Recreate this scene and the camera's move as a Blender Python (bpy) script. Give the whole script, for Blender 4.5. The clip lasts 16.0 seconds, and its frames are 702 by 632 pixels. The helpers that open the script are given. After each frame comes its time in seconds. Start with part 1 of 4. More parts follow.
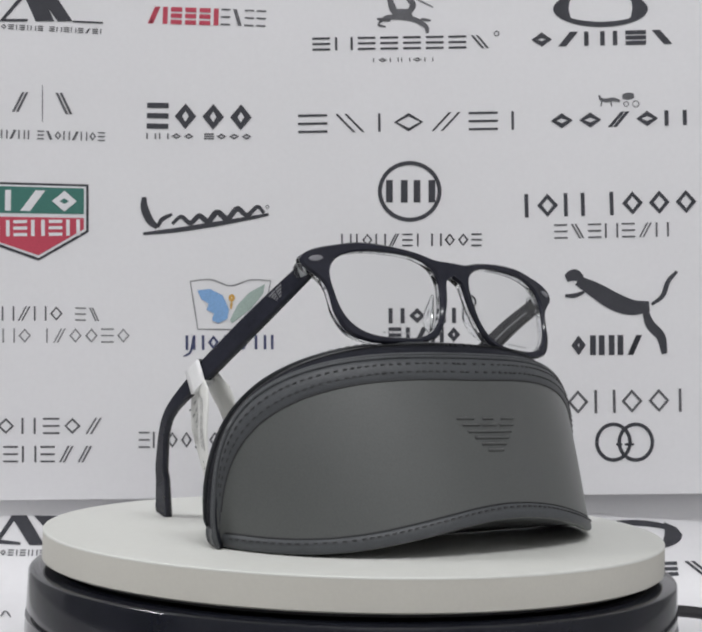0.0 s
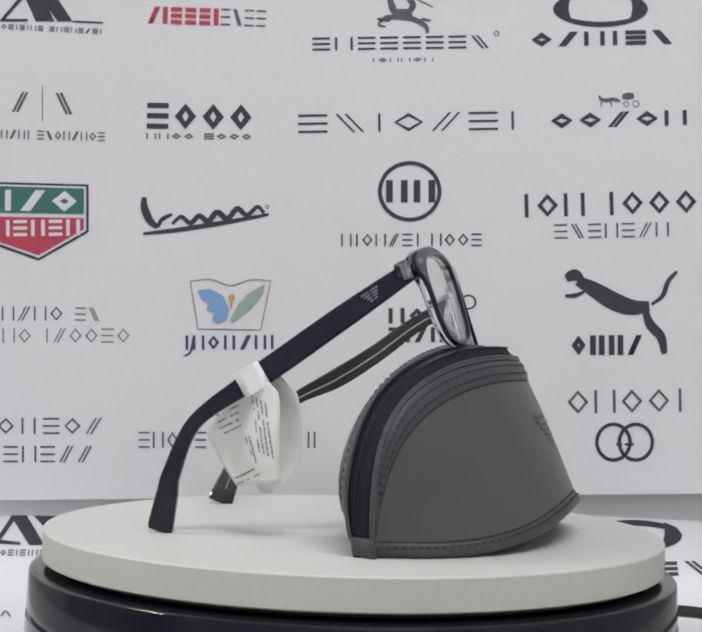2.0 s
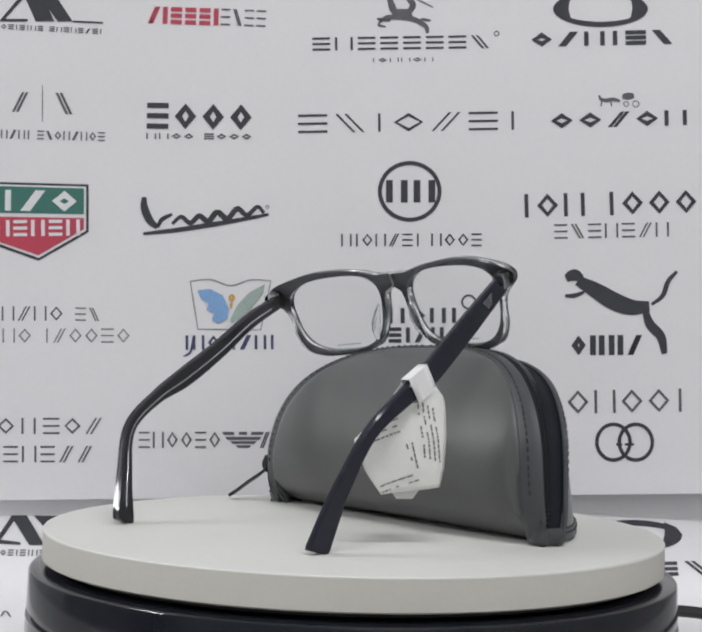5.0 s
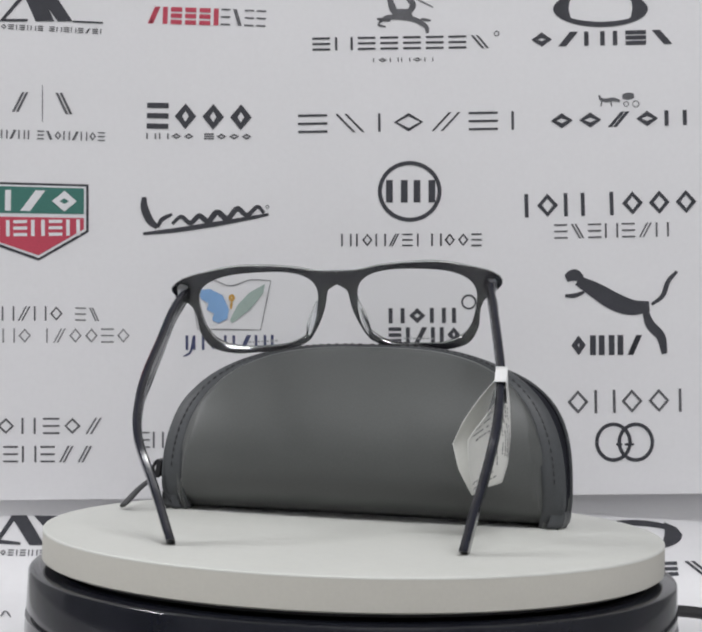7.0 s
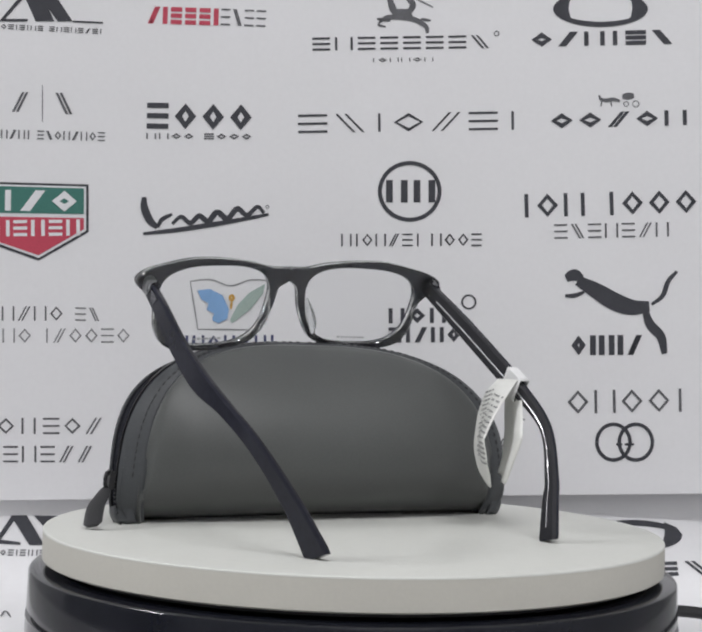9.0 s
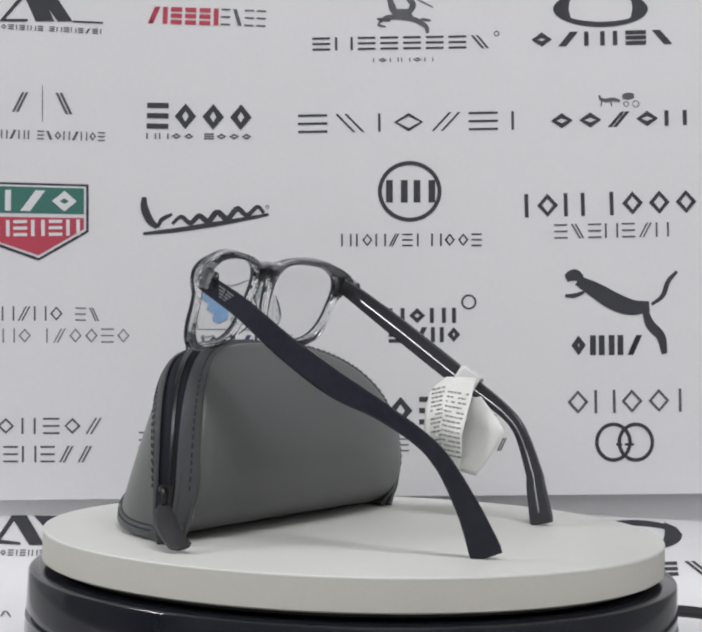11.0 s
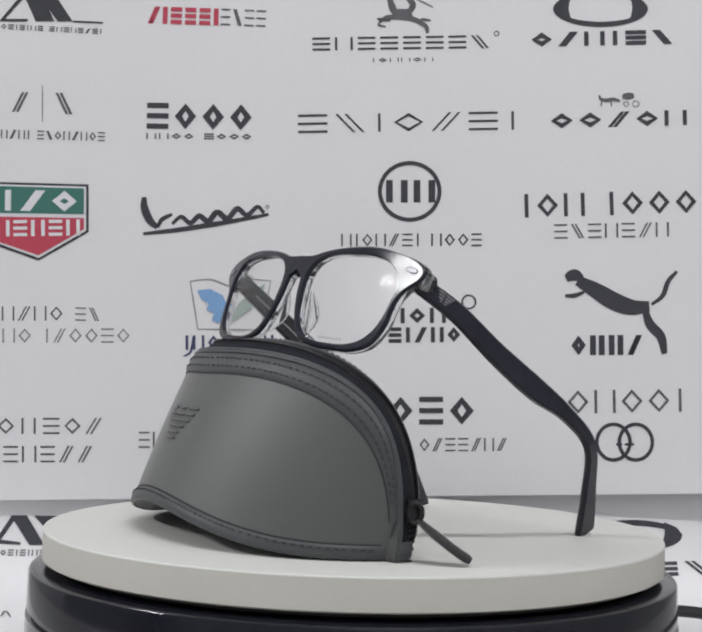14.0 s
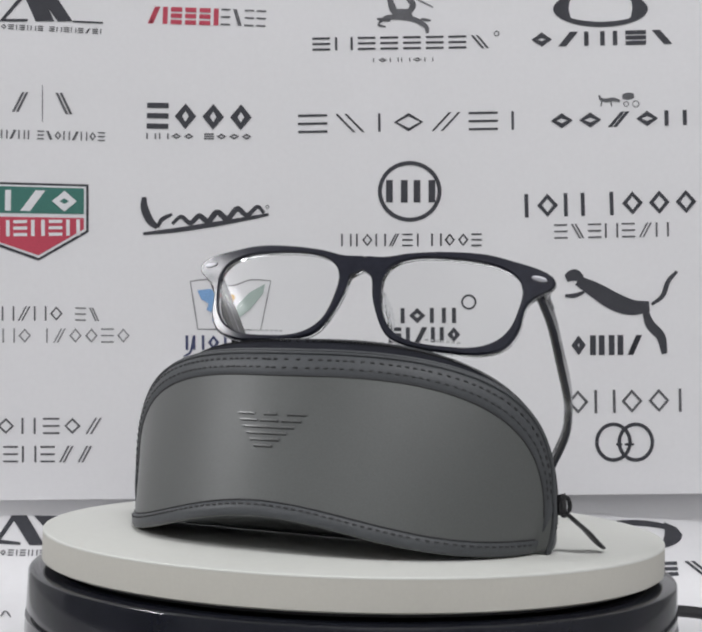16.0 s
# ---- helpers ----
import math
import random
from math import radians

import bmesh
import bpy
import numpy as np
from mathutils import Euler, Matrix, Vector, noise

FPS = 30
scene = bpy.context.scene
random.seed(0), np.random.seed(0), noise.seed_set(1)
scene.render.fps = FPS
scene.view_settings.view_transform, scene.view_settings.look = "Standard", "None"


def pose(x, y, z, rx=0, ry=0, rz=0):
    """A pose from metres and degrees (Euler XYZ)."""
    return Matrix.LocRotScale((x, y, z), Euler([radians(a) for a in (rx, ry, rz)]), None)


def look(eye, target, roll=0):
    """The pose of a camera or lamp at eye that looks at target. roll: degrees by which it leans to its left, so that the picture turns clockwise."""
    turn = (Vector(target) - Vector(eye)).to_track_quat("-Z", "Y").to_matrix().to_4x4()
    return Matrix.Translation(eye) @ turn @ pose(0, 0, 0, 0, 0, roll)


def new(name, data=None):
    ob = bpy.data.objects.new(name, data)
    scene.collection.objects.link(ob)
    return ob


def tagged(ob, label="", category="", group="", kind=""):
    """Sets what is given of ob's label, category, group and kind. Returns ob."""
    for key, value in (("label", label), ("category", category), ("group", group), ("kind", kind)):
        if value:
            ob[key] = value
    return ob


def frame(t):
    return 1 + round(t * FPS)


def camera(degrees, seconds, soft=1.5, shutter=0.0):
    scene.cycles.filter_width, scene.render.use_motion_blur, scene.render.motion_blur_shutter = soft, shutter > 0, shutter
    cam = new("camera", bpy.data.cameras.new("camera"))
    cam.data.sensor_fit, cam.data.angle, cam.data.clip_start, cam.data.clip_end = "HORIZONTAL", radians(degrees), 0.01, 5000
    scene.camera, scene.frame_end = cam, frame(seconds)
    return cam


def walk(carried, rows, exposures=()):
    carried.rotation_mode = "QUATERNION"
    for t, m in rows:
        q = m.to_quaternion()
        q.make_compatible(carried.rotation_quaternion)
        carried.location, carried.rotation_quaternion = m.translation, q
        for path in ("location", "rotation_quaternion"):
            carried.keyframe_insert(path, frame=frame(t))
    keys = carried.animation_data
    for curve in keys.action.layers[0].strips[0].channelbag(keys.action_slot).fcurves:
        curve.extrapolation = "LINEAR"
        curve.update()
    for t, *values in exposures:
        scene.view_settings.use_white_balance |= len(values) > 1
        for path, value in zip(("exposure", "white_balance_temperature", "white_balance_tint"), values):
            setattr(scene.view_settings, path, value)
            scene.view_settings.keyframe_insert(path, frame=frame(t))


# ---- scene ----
# ---- the camera: a phone on a stand, which does not move ----
DISC = 0.058                                   # height of the display disc's top over the table
EYE = Vector((-0.00768, -0.53088, 0.06686 + DISC))
AIM = Vector((-0.00214, 0.15861, 0.09274 + DISC))
STAND = look(EYE, AIM, 1.51)
cam = camera(30.73, 16.0, soft=2.4)
walk(cam, [(0.0, STAND), (16.0, STAND)], exposures=[(0.0, 0.0), (16.0, 0.0)])

# ---- light: a plain room, a tube to the west and an added fill lamp in front ----
world = bpy.data.worlds.new("world")
world.use_nodes = True
world.node_tree.nodes["Background"].inputs["Color"].default_value = (0.9, 0.94, 1.0, 1)
world.node_tree.nodes["Background"].inputs["Strength"].default_value = 0.1
scene.world = world


def area_lamp(name, eye, target, sx, sy, watts, colour):
    data = bpy.data.lights.new(name, "AREA")
    data.shape, data.size, data.size_y, data.energy, data.color = "RECTANGLE", sx, sy, watts, colour
    ob = new(name, data)
    ob.matrix_world = look(eye, target)
    return ob


area_lamp("offscreen_light", (-3.40, -0.35, 2.12), (0, 0, 0.1), 1.5, 0.14, 55, (0.968, 0.97, 0.99))
# fill lamp added high behind the camera, with no known source
area_lamp("offscreen_light", (0.45, -1.45, 2.34), (0.45, -1.44, 0), 1.5, 0.14, 46, (0.968, 0.97, 0.99))


# ---- materials ----
def material(name, colour, rough=0.5, metal=0.0, var=0.08, grain=900, bump=0.1, blotch=25, spec=0.5, transmission=0.0, ior=1.5, depth=0.0003, sheen=0.0):
    """A surface with fine grain in the relief and blotches in the colour."""
    m = bpy.data.materials.new(name)
    m.use_nodes = True
    t = m.node_tree
    b = t.nodes["Principled BSDF"]
    b.inputs["Roughness"].default_value, b.inputs["Metallic"].default_value = rough, metal
    b.inputs["Specular IOR Level"].default_value, b.inputs["IOR"].default_value = spec, ior
    b.inputs["Transmission Weight"].default_value = transmission
    b.inputs["Sheen Weight"].default_value, b.inputs["Sheen Roughness"].default_value = sheen, 0.4
    b.inputs["Base Color"].default_value = (*colour, 1)
    coord = t.nodes.new("ShaderNodeTexCoord")
    fine, big = t.nodes.new("ShaderNodeTexNoise"), t.nodes.new("ShaderNodeTexNoise")
    for n, s in ((fine, grain), (big, blotch)):
        n.inputs["Scale"].default_value, n.inputs["Detail"].default_value = s, 4
        t.links.new(coord.outputs["Object"], n.inputs["Vector"])
    if var:
        add = t.nodes.new("ShaderNodeMath")
        add.operation = "ADD"
        t.links.new(fine.outputs["Fac"], add.inputs[0])
        t.links.new(big.outputs["Fac"], add.inputs[1])
        span = t.nodes.new("ShaderNodeMapRange")
        span.inputs["From Min"].default_value, span.inputs["From Max"].default_value = 0.6, 1.4
        span.inputs["To Min"].default_value, span.inputs["To Max"].default_value = 1 - var, 1 + var
        t.links.new(add.outputs[0], span.inputs["Value"])
        mix = t.nodes.new("ShaderNodeVectorMath")
        mix.operation = "SCALE"
        mix.inputs[0].default_value = colour
        t.links.new(span.outputs["Result"], mix.inputs["Scale"])
        t.links.new(mix.outputs["Vector"], b.inputs["Base Color"])
        rr = t.nodes.new("ShaderNodeMapRange")
        rr.inputs["To Min"].default_value, rr.inputs["To Max"].default_value = max(0.02, rough - 0.06), min(1, rough + 0.06)
        t.links.new(big.outputs["Fac"], rr.inputs["Value"])
        t.links.new(rr.outputs["Result"], b.inputs["Roughness"])
    if bump:
        bp = t.nodes.new("ShaderNodeBump")
        bp.inputs["Strength"].default_value, bp.inputs["Distance"].default_value = bump, depth
        t.links.new(fine.outputs["Fac"], bp.inputs["Height"])
        t.links.new(bp.outputs["Normal"], b.inputs["Normal"])
    return m


def lens_material():
    """Demo lens: clear, with a faint mirror of the room."""
    m = bpy.data.materials.new("demo_lens")
    m.use_nodes = True
    t = m.node_tree
    t.nodes.remove(t.nodes["Principled BSDF"])
    clear, sharp, smear, gloss, mix = (t.nodes.new("ShaderNode" + n) for n in ("BsdfTransparent", "BsdfGlossy", "BsdfGlossy", "MixShader", "MixShader"))
    face, power, span = t.nodes.new("ShaderNodeLayerWeight"), t.nodes.new("ShaderNodeMath"), t.nodes.new("ShaderNodeMapRange")
    clear.inputs["Color"].default_value = (0.965, 0.97, 0.97, 1)
    sharp.inputs["Roughness"].default_value, smear.inputs["Roughness"].default_value = 0.06, 0.36
    gloss.inputs[0].default_value = 0.82
    t.links.new(sharp.outputs[0], gloss.inputs[1])
    t.links.new(smear.outputs[0], gloss.inputs[2])
    power.operation = "POWER"
    power.inputs[1].default_value = 3.2
    span.inputs["To Min"].default_value, span.inputs["To Max"].default_value = 0.02, 0.5
    t.links.new(face.outputs["Facing"], power.inputs[0])
    t.links.new(power.outputs[0], span.inputs["Value"])
    t.links.new(span.outputs[0], mix.inputs[0])
    t.links.new(clear.outputs[0], mix.inputs[1])
    t.links.new(gloss.outputs[0], mix.inputs[2])
    t.links.new(mix.outputs[0], t.nodes["Material Output"].inputs[0])
    return m


PAPER = material("poster_paper", (0.78, 0.775, 0.79), 0.55, var=0.02, grain=400, bump=0.04, blotch=9)
INK = material("dark_grey_ink", (0.042, 0.043, 0.053), 0.6, var=0.2, bump=0, blotch=120)
INK_SOFT = material("grey_ink", (0.11, 0.11, 0.12), 0.6, var=0.2, bump=0, blotch=120)
INK_PALE = material("pale_grey_ink", (0.24, 0.24, 0.25), 0.6, var=0.2, bump=0, blotch=120)
RED = material("red_ink", (0.52, 0.06, 0.10), 0.6, var=0.1, bump=0)
GREEN = material("green_ink", (0.045, 0.17, 0.14), 0.6, var=0.1, bump=0)
BLUE = material("blue_ink", (0.22, 0.40, 0.68), 0.6, var=0.2, bump=0)
NAVY = material("navy_ink", (0.05, 0.06, 0.14), 0.6, var=0.1, bump=0)
LEAF = material("pale_green_ink", (0.36, 0.45, 0.41), 0.6, var=0.2, bump=0)
OCHRE = material("ochre_ink", (0.6, 0.35, 0.08), 0.6, var=0.1, bump=0)
WHITE_INK = material("bare_paper", (0.74, 0.74, 0.76), 0.6, var=0.02, bump=0)
WALL = material("grey_wall_paint", (0.46, 0.46, 0.46), 0.8, var=0.03, grain=200, bump=0.2, blotch=3)
CEILING = material("white_ceiling_paint", (0.78, 0.78, 0.78), 0.8, var=0.03, grain=200, bump=0.2, blotch=3)
TABLE = material("pale_table_laminate", (0.50, 0.50, 0.50), 0.5, var=0.06, grain=300, bump=0.05, blotch=10)
FLOOR = material("grey_floor", (0.35, 0.34, 0.33), 0.6, var=0.1, grain=150, bump=0.1, blotch=4)
FACING = material("white_disc_facing", (0.64, 0.645, 0.61), 0.55, var=0.025, grain=300, bump=0.05, blotch=25)
FOAM = material("cream_foam_core", (0.54, 0.525, 0.475), 0.6, var=0.03, grain=700, bump=0.12, blotch=30)
BLACK = material("glossy_black_plastic", (0.009, 0.010, 0.015), 0.13, var=0.2, grain=500, bump=0.02, blotch=40, spec=0.35)
MATT = material("matt_black_plastic", (0.010, 0.010, 0.011), 0.6, var=0.2, grain=900, bump=0.05)
RUBBER = material("black_cable_rubber", (0.02, 0.02, 0.022), 0.45, var=0.2)
LEATHER = material("grey_faux_leather", (0.086, 0.090, 0.088), 0.47, var=0.12, grain=1500, bump=0.2, blotch=14, spec=0.42, depth=0.0002, sheen=0.22)
# LEATHER lightened: part of the relief's gloss is put into its colour
EMBOSS = material("lightened_leather_relief", (0.095, 0.098, 0.097), 0.30, var=0.1, grain=1500, bump=0.1, blotch=60)
BINDING = material("grey_leather_binding", (0.061, 0.065, 0.070), 0.5, var=0.14, grain=1300, bump=0.2, blotch=60, spec=0.4, sheen=0.12)
ZIP = material("black_zip_tape", (0.017, 0.018, 0.024), 0.75, var=0.2, grain=2500, bump=0.5, blotch=80, spec=0.15)
THREAD = material("dark_thread", (0.03, 0.03, 0.032), 0.7, var=0.2, bump=0)
METAL = material("black_zip_metal", (0.03, 0.03, 0.032), 0.35, metal=0.6, var=0.2)
ACETATE = material("black_acetate", (0.022, 0.023, 0.033), 0.14, var=0.2, grain=400, bump=0.02, blotch=60, spec=0.22)
# pale colour for the bright streak along the arms' inner faces
STREAK = material("pale_streak_bar", (0.42, 0.42, 0.44), 0.25, metal=0.6, var=0.1, bump=0)
SMOKE = material("smoky_acetate", (0.034, 0.034, 0.039), 0.12, var=0.1, bump=0.02, blotch=60, spec=0.5)
CRYSTAL = material("clear_acetate", (0.93, 0.94, 0.95), 0.06, var=0, bump=0, transmission=1.0, ior=1.42)
SILVER = material("silver_inlay", (0.6, 0.6, 0.62), 0.3, metal=0.9, var=0.1, bump=0)
DULL = material("dull_grey_inlay", (0.26, 0.26, 0.28), 0.35, metal=0.5, var=0.1, bump=0)
LENS = lens_material()
ETCH = material("faint_lens_print", (0.42, 0.42, 0.43), 0.6, var=0.1, bump=0)
TAG = material("white_label_film", (0.78, 0.78, 0.75), 0.4, var=0.04, grain=600, bump=0.1, blotch=60)
TAPE = material("clear_white_tape", (0.80, 0.80, 0.80), 0.35, var=0.04, grain=600, bump=0.1, blotch=60)
PRINT = material("grey_label_print", (0.22, 0.22, 0.22), 0.6, var=0.2, bump=0)


# ---- mesh helpers: all lengths in millimetres ----
def grid(bm, rows, closed=False, mat=0):
    """Quads over rows of points; closed joins the last row to the first."""
    vs = [[bm.verts.new(Vector(q) * 0.001) for q in r] for r in rows]
    pairs = list(zip(vs, vs[1:])) + ([(vs[-1], vs[0])] if closed else [])
    for r, s in pairs:
        for i in range(len(r) - 1):
            f = bm.faces.new((r[i], r[i + 1], s[i + 1], s[i]))
            f.material_index = mat
    return vs


def tube(bm, path, radius, sides=8, flat=1.0):
    """A round bar along a path; radius is a number or one for each point."""
    rows = []
    for i, q in enumerate(path):
        q = Vector(q)
        d = (Vector(path[min(i + 1, len(path) - 1)]) - Vector(path[max(i - 1, 0)])).normalized()
        up = Vector((0, 0, 1)) if abs(d.z) < 0.9 else Vector((0, 1, 0))
        s = d.cross(up).normalized()
        u = s.cross(d)
        r = radius[i] if isinstance(radius, (list, tuple)) else radius
        rows.append([q + s * math.cos(k * math.tau / sides) * r + u * math.sin(k * math.tau / sides) * r * flat for k in range(sides + 1)])
    vs = grid(bm, rows)
    for ring in (vs[0], vs[-1]):
        bm.faces.new(ring[:-1])
    return bm


def box(bm, centre, ax, ay, az):
    """A block from its centre and three half-axes."""
    c, ax, ay, az = (Vector(v) for v in (centre, ax, ay, az))
    v = [bm.verts.new((c + ax * i + ay * j + az * k) * 0.001) for i in (-1, 1) for j in (-1, 1) for k in (-1, 1)]
    for q in ((0, 1, 3, 2), (4, 6, 7, 5), (0, 4, 5, 1), (2, 3, 7, 6), (0, 2, 6, 4), (1, 5, 7, 3)):
        bm.faces.new([v[i] for i in q])


def lathe(bm, profile, sides=128):
    rows = [[(r * math.cos(k * math.tau / sides), r * math.sin(k * math.tau / sides), z) for r, z in profile] for k in range(sides)]
    grid(bm, rows, closed=True)
    return bm


def finish(bm, name, mats, smooth=35):
    bmesh.ops.remove_doubles(bm, verts=bm.verts, dist=0.000001)
    bmesh.ops.recalc_face_normals(bm, faces=bm.faces)
    me = bpy.data.meshes.new(name)
    bm.to_mesh(me)
    bm.free()
    for m in mats if isinstance(mats, (list, tuple)) else [mats]:
        me.materials.append(m)
    if smooth:
        for p in me.polygons:
            p.use_smooth = True
        me.set_sharp_from_angle(angle=radians(smooth))
    return me


def part(name, bm, mats, parent, label="", smooth=35):
    """Links a bmesh as one mesh object under a thing or a part."""
    ob = new(name, finish(bm, name, mats, smooth))
    ob.parent = parent
    return tagged(ob, label)


def thing(name, label, category, m=None, group="", kind=""):
    ob = new(name)
    ob.empty_display_size = 0.02
    ob.matrix_world = m or Matrix()
    return tagged(ob, label, category, group, kind)


def shell(ob, mm, offset=-1.0):
    """Gives a sheet its thickness."""
    mod = ob.modifiers.new("thickness", "SOLIDIFY")
    mod.thickness, mod.offset = mm * 0.001, offset
    return ob


def spline(points, n):
    """A smooth curve (Catmull-Rom) of n points through the given ones."""
    p = [Vector(q) for q in points]
    p = [2 * p[0] - p[1]] + p + [2 * p[-1] - p[-2]]
    out = []
    for i in range(n):
        s = i / (n - 1) * (len(p) - 3)
        k = min(int(s), len(p) - 4)
        t = s - k
        a, b, c, d = p[k:k + 4]
        out.append(0.5 * (2 * b + (c - a) * t + (2 * a - 5 * b + 4 * c - d) * t * t + (3 * b - a - 3 * c + d) * t ** 3))
    return out


def plane_thing(name, x0, x1, y0, y1, z0, z1, mat, label="", category="", kind="structure"):
    bm = bmesh.new()
    box(bm, ((x0 + x1) * 500, (y0 + y1) * 500, (z0 + z1) * 500), ((x1 - x0) * 500, 0, 0), (0, (y1 - y0) * 500, 0), (0, 0, (z1 - z0) * 500))
    ob = new(name, finish(bm, name, mat, 0))
    return tagged(ob, label, category, "", kind)


# ---- the room: plain walls, floor and ceiling that close the place ----
plane_thing("floor", -4.2, 1.8, -2.0, 1.4, -0.80, -0.75, FLOOR, "plain grey floor", "floor")
plane_thing("ceiling", -4.2, 1.8, -2.0, 1.4, 2.40, 2.45, CEILING, "plain white ceiling", "ceiling")
plane_thing("wall_north", -4.2, 1.8, 1.4, 1.5, -0.75, 2.40, WALL, "plain grey wall", "wall")
plane_thing("wall_south", -4.2, 1.8, -2.1, -2.0, -0.75, 2.40, WALL, "plain grey wall", "wall")
plane_thing("wall_east", 1.8, 1.9, -2.0, 1.4, -0.75, 2.40, WALL, "plain grey wall", "wall")
plane_thing("wall_west", -4.3, -4.2, -2.0, 1.4, -0.75, 2.40, WALL, "plain grey wall", "wall")


# ---- table, posters ----
plane_thing("tabletop", -0.9, 0.9, -0.75, 0.55, -0.03, 0.0, TABLE, "plain pale tabletop", "table")

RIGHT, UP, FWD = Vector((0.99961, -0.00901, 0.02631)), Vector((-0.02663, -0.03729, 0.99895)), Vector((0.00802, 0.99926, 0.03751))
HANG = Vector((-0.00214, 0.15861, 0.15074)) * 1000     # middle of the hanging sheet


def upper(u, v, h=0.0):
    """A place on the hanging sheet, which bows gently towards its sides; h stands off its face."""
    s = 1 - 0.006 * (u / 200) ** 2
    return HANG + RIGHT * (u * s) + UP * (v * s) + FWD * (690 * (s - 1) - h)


BEND = [(171, 90), (169.5, 60), (167.5, 40), (164.5, 24), (160, 12), (151, 4), (137, 1.2), (100, 1.0), (-120, 1.0)]


def lower(u, s, h=0.0):
    """A place on the sheet that runs down behind the turntable and bends on to the table; s is minus the way from its top edge."""
    s = -s
    for (a, b), (c, d) in zip(BEND, BEND[1:]):
        n = math.hypot(c - a, d - b)
        if s <= n or (c, d) == BEND[-1]:
            k = s / n
            return Vector((u, a + (c - a) * k + (d - b) / n * h, b + (d - b) * k - (c - a) / n * h))
        s -= n


def sheet(name, rows, label):
    bm = bmesh.new()
    grid(bm, rows)
    ob = new(name, finish(bm, name, PAPER, 60))
    tagged(ob, label, "poster", "", "structure")
    return shell(ob, 0.3, 0.0)


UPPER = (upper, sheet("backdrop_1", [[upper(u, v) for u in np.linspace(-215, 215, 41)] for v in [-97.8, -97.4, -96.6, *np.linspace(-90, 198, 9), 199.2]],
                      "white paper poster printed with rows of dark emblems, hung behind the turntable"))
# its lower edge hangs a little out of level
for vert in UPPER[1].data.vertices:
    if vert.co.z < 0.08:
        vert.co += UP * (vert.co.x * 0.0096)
LOWER = (lower, sheet("backdrop_2", [[lower(u, -s) for u in np.linspace(-230, 230, 24)] for s in (0, 15, 30.04, 40, 50.14, 66.42, 79.23, 91.27, 105.55, 142.55, 240, 362.55)],
                      "white printed paper sheet bending down on to the table under the turntable"))


def glyph(code, x0, x1, h, t):
    """Plain shapes that stand for one piece of print: polygons in the box x0..x1, 0..h with strokes t wide."""
    w, c = x1 - x0, (x0 + x1) / 2
    bar = lambda a, b, lo, hi: [(a, lo), (b, lo), (b, hi), (a, hi)]
    if code == "i":
        return [bar(c - t / 2, c + t / 2, 0, h)]
    if code in "es":
        return [bar(x0, x1, k, k + t * 0.9) for k in (0, (h - t * 0.9) / 2, h - t * 0.9)]
    if code in "vay":
        d = w * 0.3 if code != "y" else -w * 0.3
        return [[(a - d, 0), (a - d + t, 0), (a + d + t, h), (a + d, h)] for a in (x0 + w * 0.3, x1 - w * 0.3 - t)]
    if code == "o":
        o, i = ([(c + w / 2 * k, h / 2), (c, h / 2 + h / 2 * m), (c - w / 2 * k, h / 2), (c, h / 2 - h / 2 * m)] for k, m in ((1, 1), (max(0.1, 1 - 2.6 * t / w), max(0.1, 1 - 2.6 * t / h))))
        return [[o[n], o[(n + 1) % 4], i[(n + 1) % 4], i[n]] for n in range(4)]
    return [bar(x0, x0 + t, 0, h), bar(x1 - t, x1, 0, h)]



